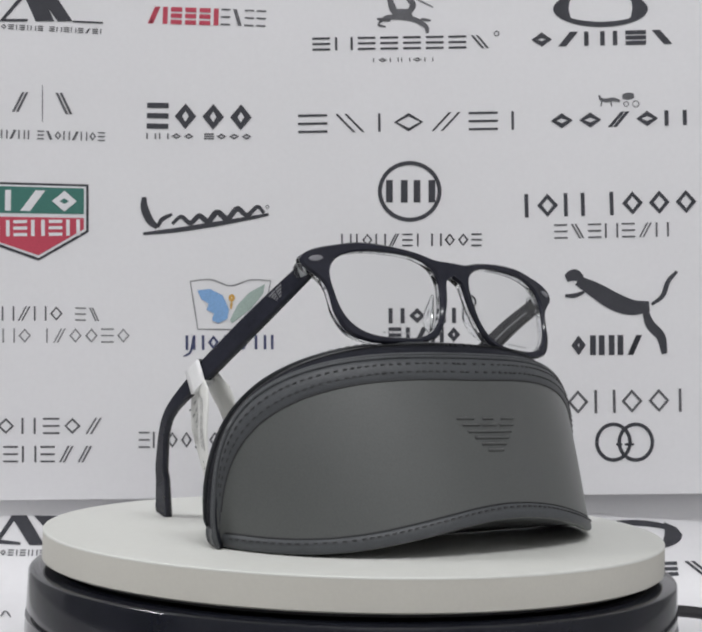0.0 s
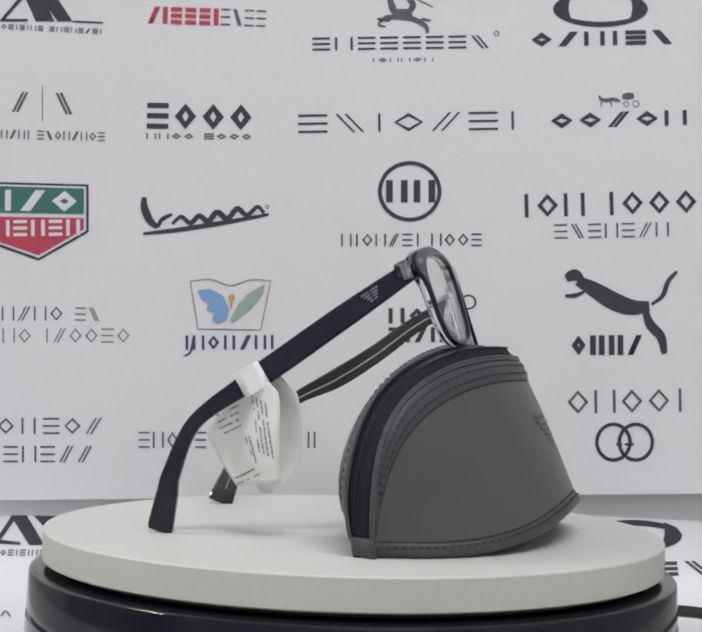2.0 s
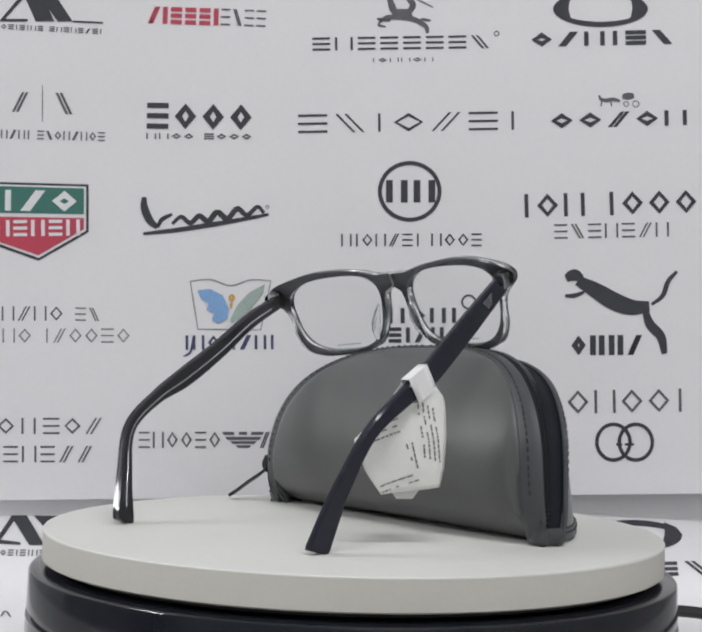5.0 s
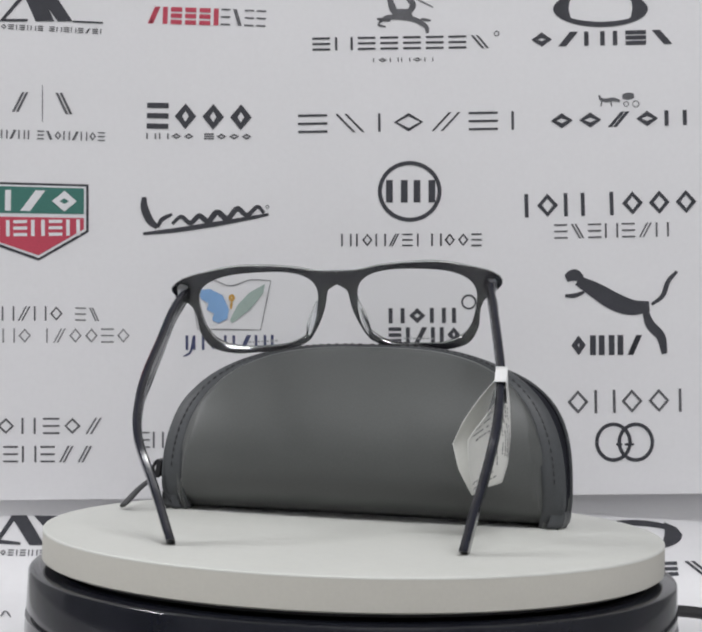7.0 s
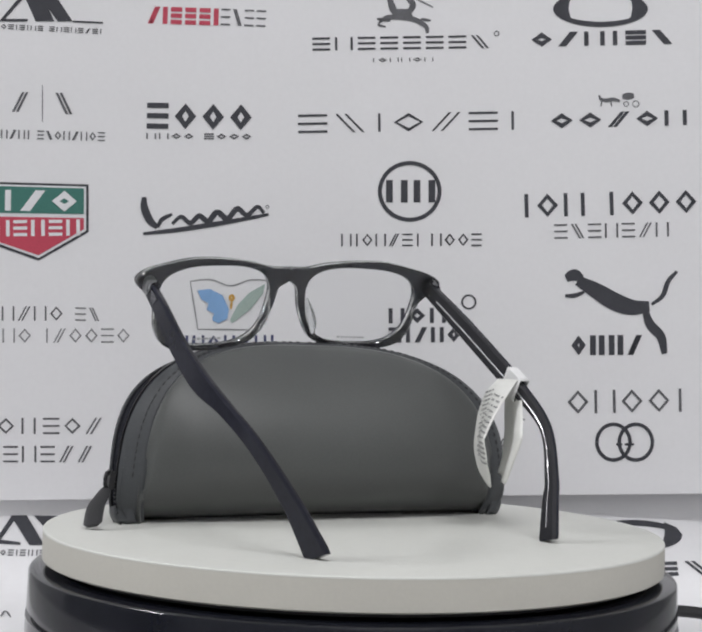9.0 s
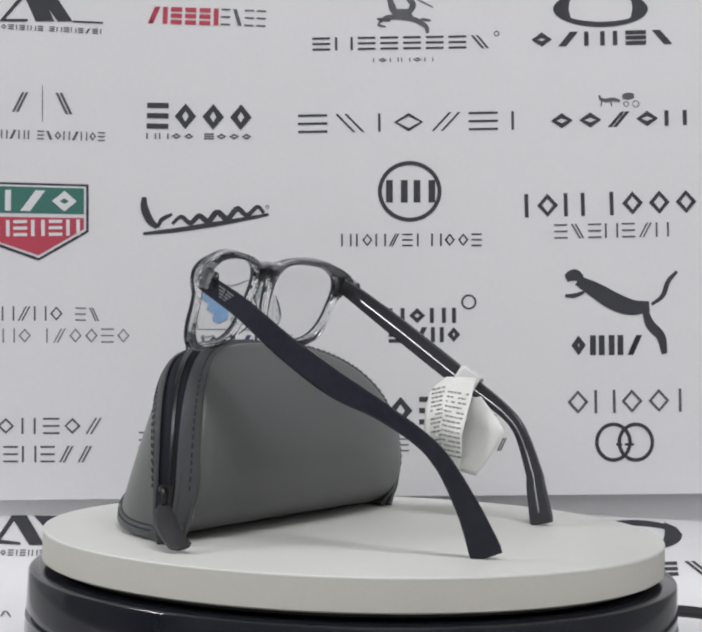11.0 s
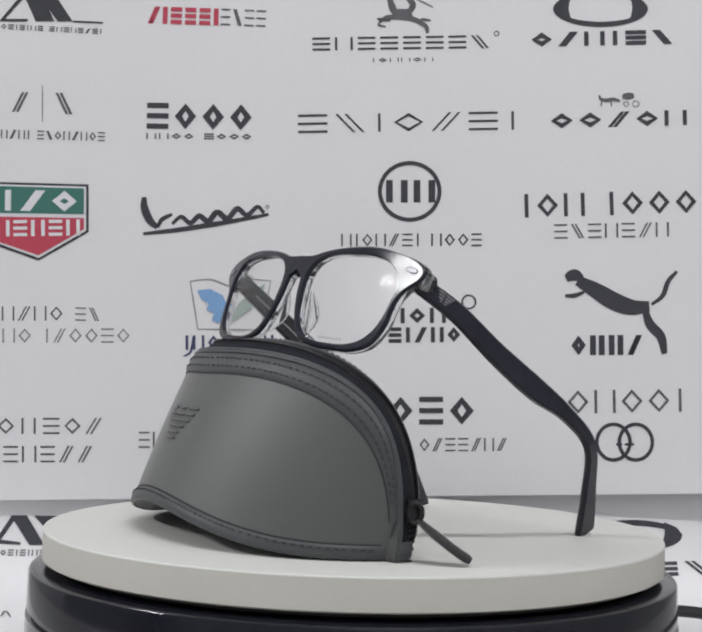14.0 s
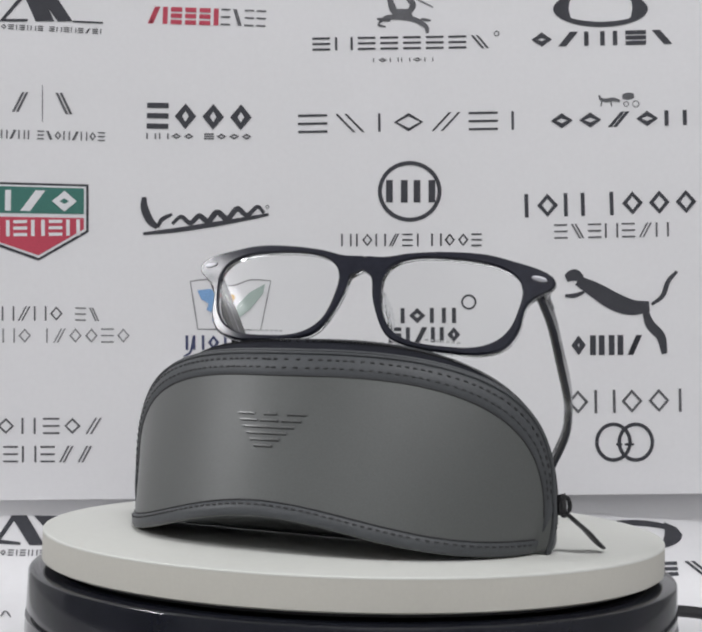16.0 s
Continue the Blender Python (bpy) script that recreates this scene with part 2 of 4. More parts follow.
def mark(on, label, mat, items, level=0):
    """A printed mark on a sheet: words as rows of plain shapes, rings, polygons and strokes."""
    place, parent = on
    h = 0.4 + 0.25 * level
    bm = bmesh.new()

    def face(pts):
        vs = [bm.verts.new(place(x, y, h) * 0.001) for x, y in pts]
        bm.faces.new(vs)

    for kind, *a in items:
        if kind == "word":
            text, x0, y0, x1, y1, high, t = a
            wide = {"i": 0.45, " ": 0.5}
            cells = [wide.get(c, 1.0) for c in text]
            unit = math.hypot(x1 - x0, y1 - y0) / (sum(cells) + 0.28 * (len(text) - 1))
            d = Vector((x1 - x0, y1 - y0)).normalized()
            x = 0
            for c, wc in zip(text, cells):
                if c != " ":
                    for poly in glyph(c, x, x + unit * wc, high, min(t, unit * wc)):
                        face([(x0 + d.x * px - d.y * py, y0 + d.y * px + d.x * py) for px, py in poly])
                x += unit * (wc + 0.28)
        elif kind == "ring":
            cx, cy, rx, ry, t = a
            n = 48
            for k in range(n):
                p, q = k * math.tau / n, (k + 1) * math.tau / n
                face([(cx + rx * math.cos(p), cy + ry * math.sin(p)), (cx + rx * math.cos(q), cy + ry * math.sin(q)),
                      (cx + (rx - t) * math.cos(q), cy + (ry - t) * math.sin(q)), (cx + (rx - t) * math.cos(p), cy + (ry - t) * math.sin(p))])
        elif kind == "poly":
            face(a)
        else:
            t, *pts = a
            path = [Vector((p.x, p.y)) for p in spline([(x, y, 0) for x, y in pts], 8 * len(pts))]
            side = []
            for i, p in enumerate(path):
                d = (path[min(i + 1, len(path) - 1)] - path[max(i - 1, 0)]).normalized()
                w = t / 2 * (0.55 + 0.45 * math.sin(math.pi * (i + 0.5) / len(path)))
                side.append((p + Vector((-d.y, d.x)) * w, p - Vector((-d.y, d.x)) * w))
            for (p, q), (r, s) in zip(side, side[1:]):
                face([p, q, s, r])
    return part("printed_mark", bm, mat, parent, label, 0)


mark(UPPER, "slanted dark grey emblem bars", INK, [("poly", (-190.1, 159.0), (-177.5, 174.0), (-174.6, 174.0), (-186.7, 160.4), (-174.6, 160.4), (-174.6, 159.0)),
    ("poly", (-177.5, 175.4), (-167.8, 175.4), (-160.1, 159.0), (-170.2, 159.0)),
    ("poly", (-170.7, 175.4), (-161.1, 175.4), (-150.2, 159.0), (-158.2, 159.0)),
    ("poly", (-150.2, 159.5), (-134.0, 158.8), (-134.0, 157.8), (-150.2, 158.5))], 0)
mark(UPPER, "row of small grey print bars", INK_SOFT, [("word", "oeieihe eheheaei", -189.1, 155.1, -134.5, 152.2, 2.7, 0.6)], 0)
mark(UPPER, "row of bold red print blocks", RED, [("word", "viessi", -109.5, 158.0, -71.6, 156.8, 9.2, 2.66)], 0)
mark(UPPER, "row of thin grey print bars", INK_SOFT, [("word", "eyes", -70.4, 157.1, -46.2, 156.1, 8.9, 0.97)], 0)
mark(UPPER, "grey mounted emblem silhouette", INK_SOFT, [("stroke", 2.9, (15.5, 159.0), (20.8, 161.4), (32.9, 160.4), (40.1, 156.6), (41.4, 152.7)),
    ("stroke", 3.87, (20.3, 173.0), (22.7, 165.8), (25.6, 161.9)),
    ("stroke", 3.39, (29.3, 173.0), (33.4, 167.7), (29.3, 161.9)),
    ("stroke", 0.73, (33.9, 171.8), (44.5, 166.7)),
    ("stroke", 1.21, (16.0, 159.5), (15.0, 157.1), (18.9, 156.1)),
    ("stroke", 1.45, (37.7, 160.4), (43.0, 159.5)),
    ("stroke", 1.93, (14.0, 160.4), (21.3, 159.5)),
    ("poly", (23.2, 165.8), (31.7, 165.8), (34.1, 160.0), (21.3, 160.0))], 0)
mark(UPPER, "wide row of grey serif-like print blocks", INK, [("word", "eheeeeey", -20.8, 143.3, 74.5, 144.7, 7.0, 1.21)], 0)
mark(UPPER, "tiny grey print bars", INK_SOFT, [("word", "iohhoh", 11.1, 137.0, 44.5, 137.5, 2.2, 0.58),
    ("ring", 78.6, 152.5, 1.5, 1.5, 0.48)], 0)
mark(UPPER, "dark grey oval ring", INK, [("ring", 134.7, 165.8, 25.6, 9.7, 2.78),
    ("poly", (110.3, 165.8), (113.2, 170.1), (119.5, 173.0), (118.0, 169.6), (117.5, 165.8), (118.5, 161.4), (122.4, 158.0), (114.6, 160.4)),
    ("poly", (159.1, 165.8), (156.2, 170.1), (149.9, 173.0), (151.4, 169.6), (151.9, 165.8), (150.9, 161.4), (147.0, 158.0), (154.8, 160.4))], 0)
mark(UPPER, "row of bold wide print blocks", INK, [("word", "ovhiey", 97.5, 145.2, 173.6, 146.9, 7.8, 2.42)], 0)
mark(UPPER, "two thin shapes either side of an upright line", INK_SOFT, [("word", "v", -183.1, 110.2, -174.1, 110.2, 10.6, 1.45),
    ("stroke", 0.63, (-166.6, 124.7), (-166.6, 104.8)),
    ("word", "y", -159.6, 108.9, -150.4, 108.9, 11.6, 1.45)], 0)
mark(UPPER, "row of small grey serif-like bars", INK_SOFT, [("word", "hvhi eyohvhoe", -189.1, 95.9, -133.0, 94.4, 4.8, 0.77)], 0)
mark(UPPER, "row of large dark print blocks", INK, [("word", "eooo", -110.3, 101.2, -53.7, 100.2, 14.0, 3.14)], 0)
mark(UPPER, "spaced row of tiny print bars", INK_SOFT, [("word", "hhoo eooo", -110.5, 95.6, -53.7, 95.2, 3.2, 0.82)], 0)
mark(UPPER, "widely spaced row of thin print bars", INK, [("word", "eyioaei", -28.5, 98.8, 90.9, 100.7, 9.9, 1.33)], 0)
mark(UPPER, "tiny grey carriage-like emblem", INK_SOFT, [("stroke", 2.18, (134.0, 117.4), (137.4, 116.4), (141.7, 116.9), (145.3, 116.0)),
    ("stroke", 3.87, (146.5, 118.4), (152.8, 118.9)),
    ("ring", 148.5, 114.5, 1.5, 1.5, 0.48),
    ("ring", 153.8, 114.5, 1.9, 1.9, 0.48),
    ("stroke", 0.73, (135.4, 116.0), (134.9, 113.1)),
    ("stroke", 0.73, (140.3, 116.0), (140.7, 113.1)),
    ("stroke", 1.21, (134.0, 119.3), (134.5, 116.9))], 0)
mark(UPPER, "row of wide dark print blocks", INK, [("word", "ooaoh", 107.9, 101.2, 181.4, 103.1, 8.2, 2.18)], 0)
mark(UPPER, "shield outline in dark ink", INK, [("poly", (-212.6, 72.9), (-141.7, 71.0), (-141.7, 45.3), (-168.6, 29.9), (-212.6, 45.3))], 0)
mark(UPPER, "bare paper line of the shield", WHITE_INK, [("poly", (-211.4, 71.7), (-142.9, 69.8), (-142.9, 46.1), (-168.6, 31.3), (-211.4, 46.6))], 1)
mark(UPPER, "green upper field of the shield", GREEN, [("poly", (-210.1, 70.7), (-144.1, 68.8), (-144.1, 55.0), (-210.1, 56.0))], 2)
mark(UPPER, "red lower field of the shield", RED, [("poly", (-210.1, 54.0), (-144.1, 52.8), (-144.1, 46.8), (-168.6, 32.8), (-210.1, 46.8))], 2)
mark(UPPER, "white blocks in the green field", WHITE_INK, [("word", "ivo", -188.1, 56.9, -148.0, 56.2, 11.2, 3.14)], 3)
mark(UPPER, "white blocks in the red field", WHITE_INK, [("word", "heheh", -191.5, 42.9, -146.1, 43.4, 8.7, 1.93)], 3)
mark(UPPER, "dark flowing wave over a slanted underline", INK, [("stroke", 4.35, (-111.7, 64.2), (-111.5, 58.2), (-108.6, 51.6), (-104.5, 47.8)),
    ("stroke", 2.42, (-104.5, 47.8), (-102.0, 52.1), (-96.5, 55.0)),
    ("stroke", 2.66, (-112.2, 44.4), (-92.9, 46.6), (-68.7, 50.4), (-44.5, 54.8)),
    ("stroke", 3.14, (-96.5, 49.7), (-91.7, 53.6), (-86.8, 50.2), (-82.0, 54.0), (-77.1, 51.1), (-72.3, 56.0), (-66.7, 52.6), (-61.4, 57.9), (-56.1, 54.5), (-50.5, 58.9), (-46.9, 55.5)),
    ("ring", -45.2, 58.9, 1.0, 1.0, 0.36)], 0)
mark(UPPER, "dark round ring", INK, [("ring", 31.7, 67.3, 17.2, 16.4, 2.18)], 0)
mark(UPPER, "pair of bold dark blocks inside the ring", INK, [("word", "hh", 18.9, 61.3, 45.5, 61.3, 12.1, 3.63)], 0)
mark(UPPER, "long row of thin dark print bars", INK, [("word", "hiohvei hooe", -5.3, 37.6, 70.6, 37.8, 6.8, 0.87)], 0)
mark(UPPER, "row of heavy dark print blocks", INK, [("word", "ioh iooo", 92.4, 53.1, 186.7, 55.7, 12.6, 2.06)], 0)
mark(UPPER, "row of thin grey print bars", INK_SOFT, [("word", "eyehevh", 109.8, 41.7, 171.7, 42.9, 7.8, 0.97)], 0)
mark(UPPER, "row of thin dark print bars", INK_SOFT, [("word", "hvho", -188.6, -2.5, -155.7, -2.5, 7.7, 0.87)], 0)
mark(UPPER, "short pale grey print bars", INK_PALE, [("word", "ey", -149.0, -2.5, -135.9, -2.8, 7.2, 0.87)], 0)
mark(UPPER, "row of pale grey print bars", INK_PALE, [("word", "vho iaooeo", -196.8, -14.4, -119.5, -14.4, 7.7, 0.82)], 0)
mark(UPPER, "open frame drawn in thin grey line", INK_PALE, [("stroke", 0.73, (-86.8, 18.7), (-75.9, 19.7), (-65.1, 16.3), (-54.2, 19.5), (-43.3, 19.0)),
    ("stroke", 0.73, (-86.8, 18.7), (-82.7, -7.1)),
    ("stroke", 0.73, (-43.3, 19.0), (-48.8, -7.6)),
    ("stroke", 0.73, (-82.7, -7.1), (-48.8, -7.6))], 0)
mark(UPPER, "blue wing shape", BLUE, [("poly", (-82.9, 13.9), (-75.9, 14.6), (-69.2, 11.0), (-65.8, 3.7), (-66.7, -1.6), (-71.6, -4.0), (-75.0, -2.3), (-74.0, 1.3), (-77.9, 3.3), (-76.9, 6.7), (-80.8, 9.1))], 1)
mark(UPPER, "pale green leaf shape", LEAF, [("poly", (-46.4, 17.3), (-47.4, 12.2), (-54.2, 3.7), (-64.3, -4.0), (-65.3, -2.1), (-61.4, 5.7), (-55.1, 12.5))], 1)
mark(UPPER, "small ochre dot", OCHRE, [("ring", -64.3, 9.8, 1.7, 1.9, 1.45),
    ("stroke", 1.21, (-64.3, 8.1), (-64.8, 3.7))], 2)
mark(UPPER, "row of navy slanted print blocks", NAVY, [("word", "ihoiivhi", -90.0, -18.3, -41.1, -18.0, 7.8, 1.45),
    ("stroke", 1.21, (-85.1, -10.8), (-86.6, -19.2), (-90.4, -21.9))], 0)
mark(UPPER, "dark double row of bold print blocks", INK, [("word", "hohi", 20.3, -4.0, 57.6, -3.7, 8.2, 2.18),
    ("word", "eiaho", 20.3, -14.4, 59.0, -14.1, 8.2, 2.18)], 0)
mark(UPPER, "small six-sided ring", INK, [("ring", 63.6, 7.6, 4.1, 4.1, 0.97)], 0)
mark(UPPER, "leaping dark silhouette of plain strokes", INK, [("stroke", 6.29, (116.1, 20.2), (120.4, 22.1), (124.8, 20.2)),
    ("stroke", 9.67, (122.4, 19.2), (132.0, 13.9), (141.7, 8.1), (151.4, 4.7), (161.1, 5.2)),
    ("stroke", 2.42, (115.6, 11.0), (120.4, 11.0), (126.0, 12.9)),
    ("stroke", 5.32, (158.6, 3.7), (161.5, -4.5), (167.3, -11.2), (169.3, -20.4)),
    ("stroke", 2.66, (162.3, 6.2), (168.3, 11.0), (171.2, 18.7), (176.0, 24.1))], 0)
mark(UPPER, "row of tall narrow bold print blocks", INK, [("word", "ohhv", 119.0, -21.2, 157.2, -20.9, 10.7, 3.14)], 0)
mark(UPPER, "row of thin serif-like print bars", INK_SOFT, [("word", "ohooi", 117.0, -52.8, 180.4, -51.6, 12.5, 1.45)], 0)
mark(UPPER, "two dark interlocked rings", INK, [("ring", 141.7, -68.1, 9.9, 10.6, 1.93),
    ("ring", 153.8, -68.1, 9.9, 10.6, 1.93),
    ("stroke", 1.69, (147.8, -69.3), (152.8, -69.3)),
    ("stroke", 1.69, (143.2, -69.3), (146.5, -69.3))], 0)
mark(UPPER, "rows of dark serif-like print bars", INK_SOFT, [("word", "oiieov", -190.8, -63.7, -134.5, -63.7, 8.7, 1.09),
    ("word", "ehevv", -187.7, -79.0, -139.8, -79.0, 8.8, 1.09)], 0)
mark(UPPER, "row of narrow grey print bars", INK_SOFT, [("word", "ehooeo", -114.6, -71.2, -70.6, -71.2, 8.7, 1.02),
    ("word", "vehhi", -49.3, -71.2, -18.4, -71.2, 8.7, 1.02)], 0)
mark(UPPER, "dark winged bar emblem", INK_SOFT, [("poly", (-69.6, -62.5), (-63.4, -62.5), (-62.9, -64.2), (-68.7, -64.2)),
    ("poly", (-53.7, -62.5), (-46.9, -62.5), (-47.9, -64.2), (-54.2, -64.2)),
    ("poly", (-60.5, -62.5), (-56.1, -62.5), (-56.1, -64.2), (-60.5, -64.2)),
    ("poly", (-68.0, -65.2), (-48.4, -65.2), (-49.3, -66.9), (-66.7, -66.9)),
    ("poly", (-65.3, -67.6), (-51.0, -67.6), (-52.2, -69.0), (-63.8, -69.0)),
    ("poly", (-62.4, -69.8), (-53.7, -69.8), (-55.1, -71.2), (-60.9, -71.2))], 0)
mark(UPPER, "bold dark print blocks", INK, [("word", "oeo", 20.3, -58.6, 66.3, -58.6, 15.0, 3.14)], 0)
mark(UPPER, "row of thin dark print bars", INK_SOFT, [("word", "ooiie oaeevha", 3.9, -73.2, 84.2, -72.9, 7.1, 0.87)], 0)
mark(LOWER, "slanted dark grey emblem bars", INK, [("poly", (-191.6, -67.1), (-183.2, -52.5), (-179.8, -52.4), (-187.9, -65.3), (-177.2, -66.4), (-177.0, -67.9), (-191.6, -67.5)),
    ("poly", (-183.7, -52.2), (-175.0, -52.0), (-164.0, -67.8), (-172.2, -68.0)),
    ("poly", (-171.1, -51.9), (-158.0, -51.8), (-152.5, -60.8), (-162.2, -61.1))], 0)
mark(LOWER, "row of small grey print bars", INK_SOFT, [("word", "oeieihe eheheaei", -187.4, -74.0, -129.8, -73.0, 3.4, 0.73)], 0)
mark(LOWER, "dark grey oval ring", INK, [("ring", 155.9, -54.3, 25.1, 8.2, 3.14),
    ("poly", (181.4, -53.7), (178.5, -49.7), (171.2, -46.7), (171.7, -49.8), (171.6, -53.9), (170.5, -57.6), (175.3, -58.9))], 0)
mark(LOWER, "row of bold wide print blocks", INK, [("word", "hiey", 135.6, -77.7, 196.3, -74.7, 7.7, 2.18)], 0)
mark(LOWER, "small thin print shape", INK_SOFT, [("stroke", 1.21, (-164.5, -163.3), (-165.7, -150.4), (-159.4, -164.8))], 0)


# ---- the turntable ----
turntable = thing("turntable", "round glossy black motorised turntable on the table", "turntable")
bm = bmesh.new()
lathe(bm, [(0, 44), (119, 44), (121.5, 43.2), (123.5, 43.2), (128.6, 42.9), (129.5, 42.5), (130, 41.6), (130.3, 28), (129.2, 27.4), (129.2, 26.0), (130.7, 25.4), (130.7, 18), (129.6, 17.6), (129.6, 16.8), (130, 16), (128.5, 9), (125, 4.5), (120, 2.2), (0, 2.2)])
part("base", bm, BLACK, turntable)
bm = bmesh.new()
lathe(bm, [(0, 45.9), (119, 45.9), (120, 45.2), (120, 44.2), (0, 44.2)])
platter = part("platter", bm, MATT, turntable, "thin matt black rotating platter")
bm = bmesh.new()
tube(bm, spline([(126, 34, 20), (139, 36, 20), (158, 37, 18.5), (190, 33, 14), (230, 20, 8), (290, 0, 4), (420, 10, 3.6)], 60), 2.6, 10)
cable = part("power_cable", bm, RUBBER, turntable, "black power cable")
bm = bmesh.new()
tube(bm, [(128, 34.4, 20), (134, 35.4, 20), (141, 36.2, 19.9)], [4.2, 3.8, 3.2], 12)
part("plug", bm, RUBBER, turntable)

disc = thing("display_disc", "round white foam display disc lying on the turntable", "display disc")
bm = bmesh.new()
lathe(bm, [(0, 0), (124.2, 0), (125, 0.6), (125, 11.0), (0, 11.0)], 160)
part("foam_core", bm, FOAM, disc, "cream foam edge")
bm = bmesh.new()
lathe(bm, [(0, 11.01), (125.06, 11.01), (125.06, 11.45), (124.75, 11.85), (124.0, 12), (0, 12)], 160)
part("facing", bm, FACING, disc, "smooth white top facing")

# ---- the spectacle case: a runs along it, f towards its front, z up ----
C0 = Vector((0.020, -0.019, DISC))
TURN = math.degrees(math.atan2(0.604, 0.797))
SPEC_POSE = Matrix.Translation(C0) @ pose(0, 0, 0, 0, 0, TURN)
CASE_POSE = Matrix.Translation(C0) @ pose(0, 0, 0, 0, 0, TURN - 1.83)
case = thing("spectacle_case", "grey faux leather zip case with dark stitching standing on the disc", "glasses case", CASE_POSE)


def L(a, f, z):
    return Vector((a, -f, z))


NS = 72


def half_moon(k, w, h, e, e2, a0, f0, f1, p, f2, df, grow):
    """A line from one foot over the ridge to the other, a superellipse that swings forward over the ridge."""
    s = k / NS * math.pi
    c, n = -math.cos(s), max(math.sin(s), 0.0)
    a, z = math.copysign(abs(c) ** e, c) * w, n ** e2 * h
    na, nz = math.copysign((a / w) ** 2, c) / w, (z / h) ** 2 / h
    d = math.hypot(na, nz) or 1
    f = f0 + f1 * max(0.0, 1 - abs(a / w) ** p) + f2 * a / w + df
    tuck = max(0.0, 1 - z / 14) ** 2
    return L((a + na / d * grow + a0) * (1 - 0.028 * tuck), f, max(z + nz / d * grow, 0.4)), Vector((na / d, 0, nz / d))


def zip_line(k):
    return half_moon(k, 90.5, 76.35, 0.695, 0.617, 0.06, -2.0, 34.8, 1.515, -1.1, 0, -0.9)


def front_rim(k):
    return half_moon(k, 92.15, 71.7, 0.65, 0.481, -0.74, -1.2, 33.9, 1.858, -2.1, 5.58, -1.7)[0]


def back_seam(k):
    p = half_moon(k, 85.5, 79.5, 0.713, 0.644, -1.13, 2.04, 24.75, 2.285, -0.34, -11.34, -4.6)[0]
    return p + L(0, 8.5 * max(0.0, 1 - p.z / 26) ** 2, 0)


def rail(k, df, proud):
    """A place on the bands between the zip and the panels: df runs from the back seam (-7) over the zip (0) to the front rim (6.4)."""
    p, n = zip_line(k)
    s = min(df / 6.4, 1.06) if df >= 0 else min(-df / 7.0, 1.06)
    m = p.lerp(front_rim(k) if df >= 0 else back_seam(k), s)
    if df < 0:
        proud += 14 * s * max(0.0, 1.06 - s) * n.x * n.x * min(1.0, m.z / 8)
    m += n * proud
    m.z = max(m.z, 0.4)
    return m


def foot(k):
    """The front panel's lower edge, bowed out to the front and arched off the disc in the middle."""
    c = -math.cos(k / NS * math.pi)
    a = c * 84.2 - 1.3
    f = 4.1 + 59.5 * max(0.0, 1 - abs(c) ** 2.28) ** 0.635
    z = 0.4 + 12.9 * (0.5 + 0.5 * math.cos(math.pi * min(1, abs(a - 2.1) / 83.5)))
    return L(a, f, z)


def front(k, t):
    """The front panel between its rim (t = 0) and its foot (t = 1)."""
    b = math.sin(math.pi * t) * math.sin(k / NS * math.pi)
    return front_rim(k).lerp(foot(k), t) + L(0, 0.9 * b, 0.3 * b)


def back_foot(k):
    c = -math.cos(k / NS * math.pi)
    return L(max(-80.0, min(80.0, c * 98.7 + 0.8)), 8.2 + 2.8 * (1 - c * c) - 8 * abs(c) ** 12, 0.4)


def back(k, t):
    """The back panel, which bulges low down between its seam and its foot."""
    p, q = back_seam(k), back_foot(k)
    w = math.sin(k / NS * math.pi) ** 1.1
    c, d = p + L(0, -5.4 * w, 1.5 * w), q + L(0, -65 * w, 0.19 * p.z)
    u = 1 - t
    return p * u ** 3 + c * (3 * u * u * t) + d * (3 * u * t * t) + q * t ** 3


def strip(rows, name, mat, label="", thick=1.4, offset=-1.0, parent=case, smooth=50):
    bm = bmesh.new()
    grid(bm, rows)
    ob = part(name, bm, mat, parent, label, smooth)
    mid = L(0, 14, 30) * 0.001
    if sum((q.center - mid).dot(q.normal) * q.area for q in ob.data.polygons) < 0:
        ob.data.flip_normals()
    return shell(ob, thick, offset)


ENDS = (0.0, 0.06, 0.16, 0.3, 0.5, 0.75)
KS = [*ENDS, *range(1, NS), *(NS - k for k in reversed(ENDS))]
steps = [i / 14 for i in range(15)]
strip([[front(k, t) for t in steps] for k in KS], "front_panel", LEATHER)
strip([[back(k, t) for t in steps] for k in KS], "back_panel", LEATHER)
strip([[foot(k).lerp(back_foot(k), t) + L(0, 0, 1.2 * math.sin(math.pi * t)) for t in (0, 0.1, 0.35, 0.7, 1)] for k in KS], "bottom_panel", BINDING)


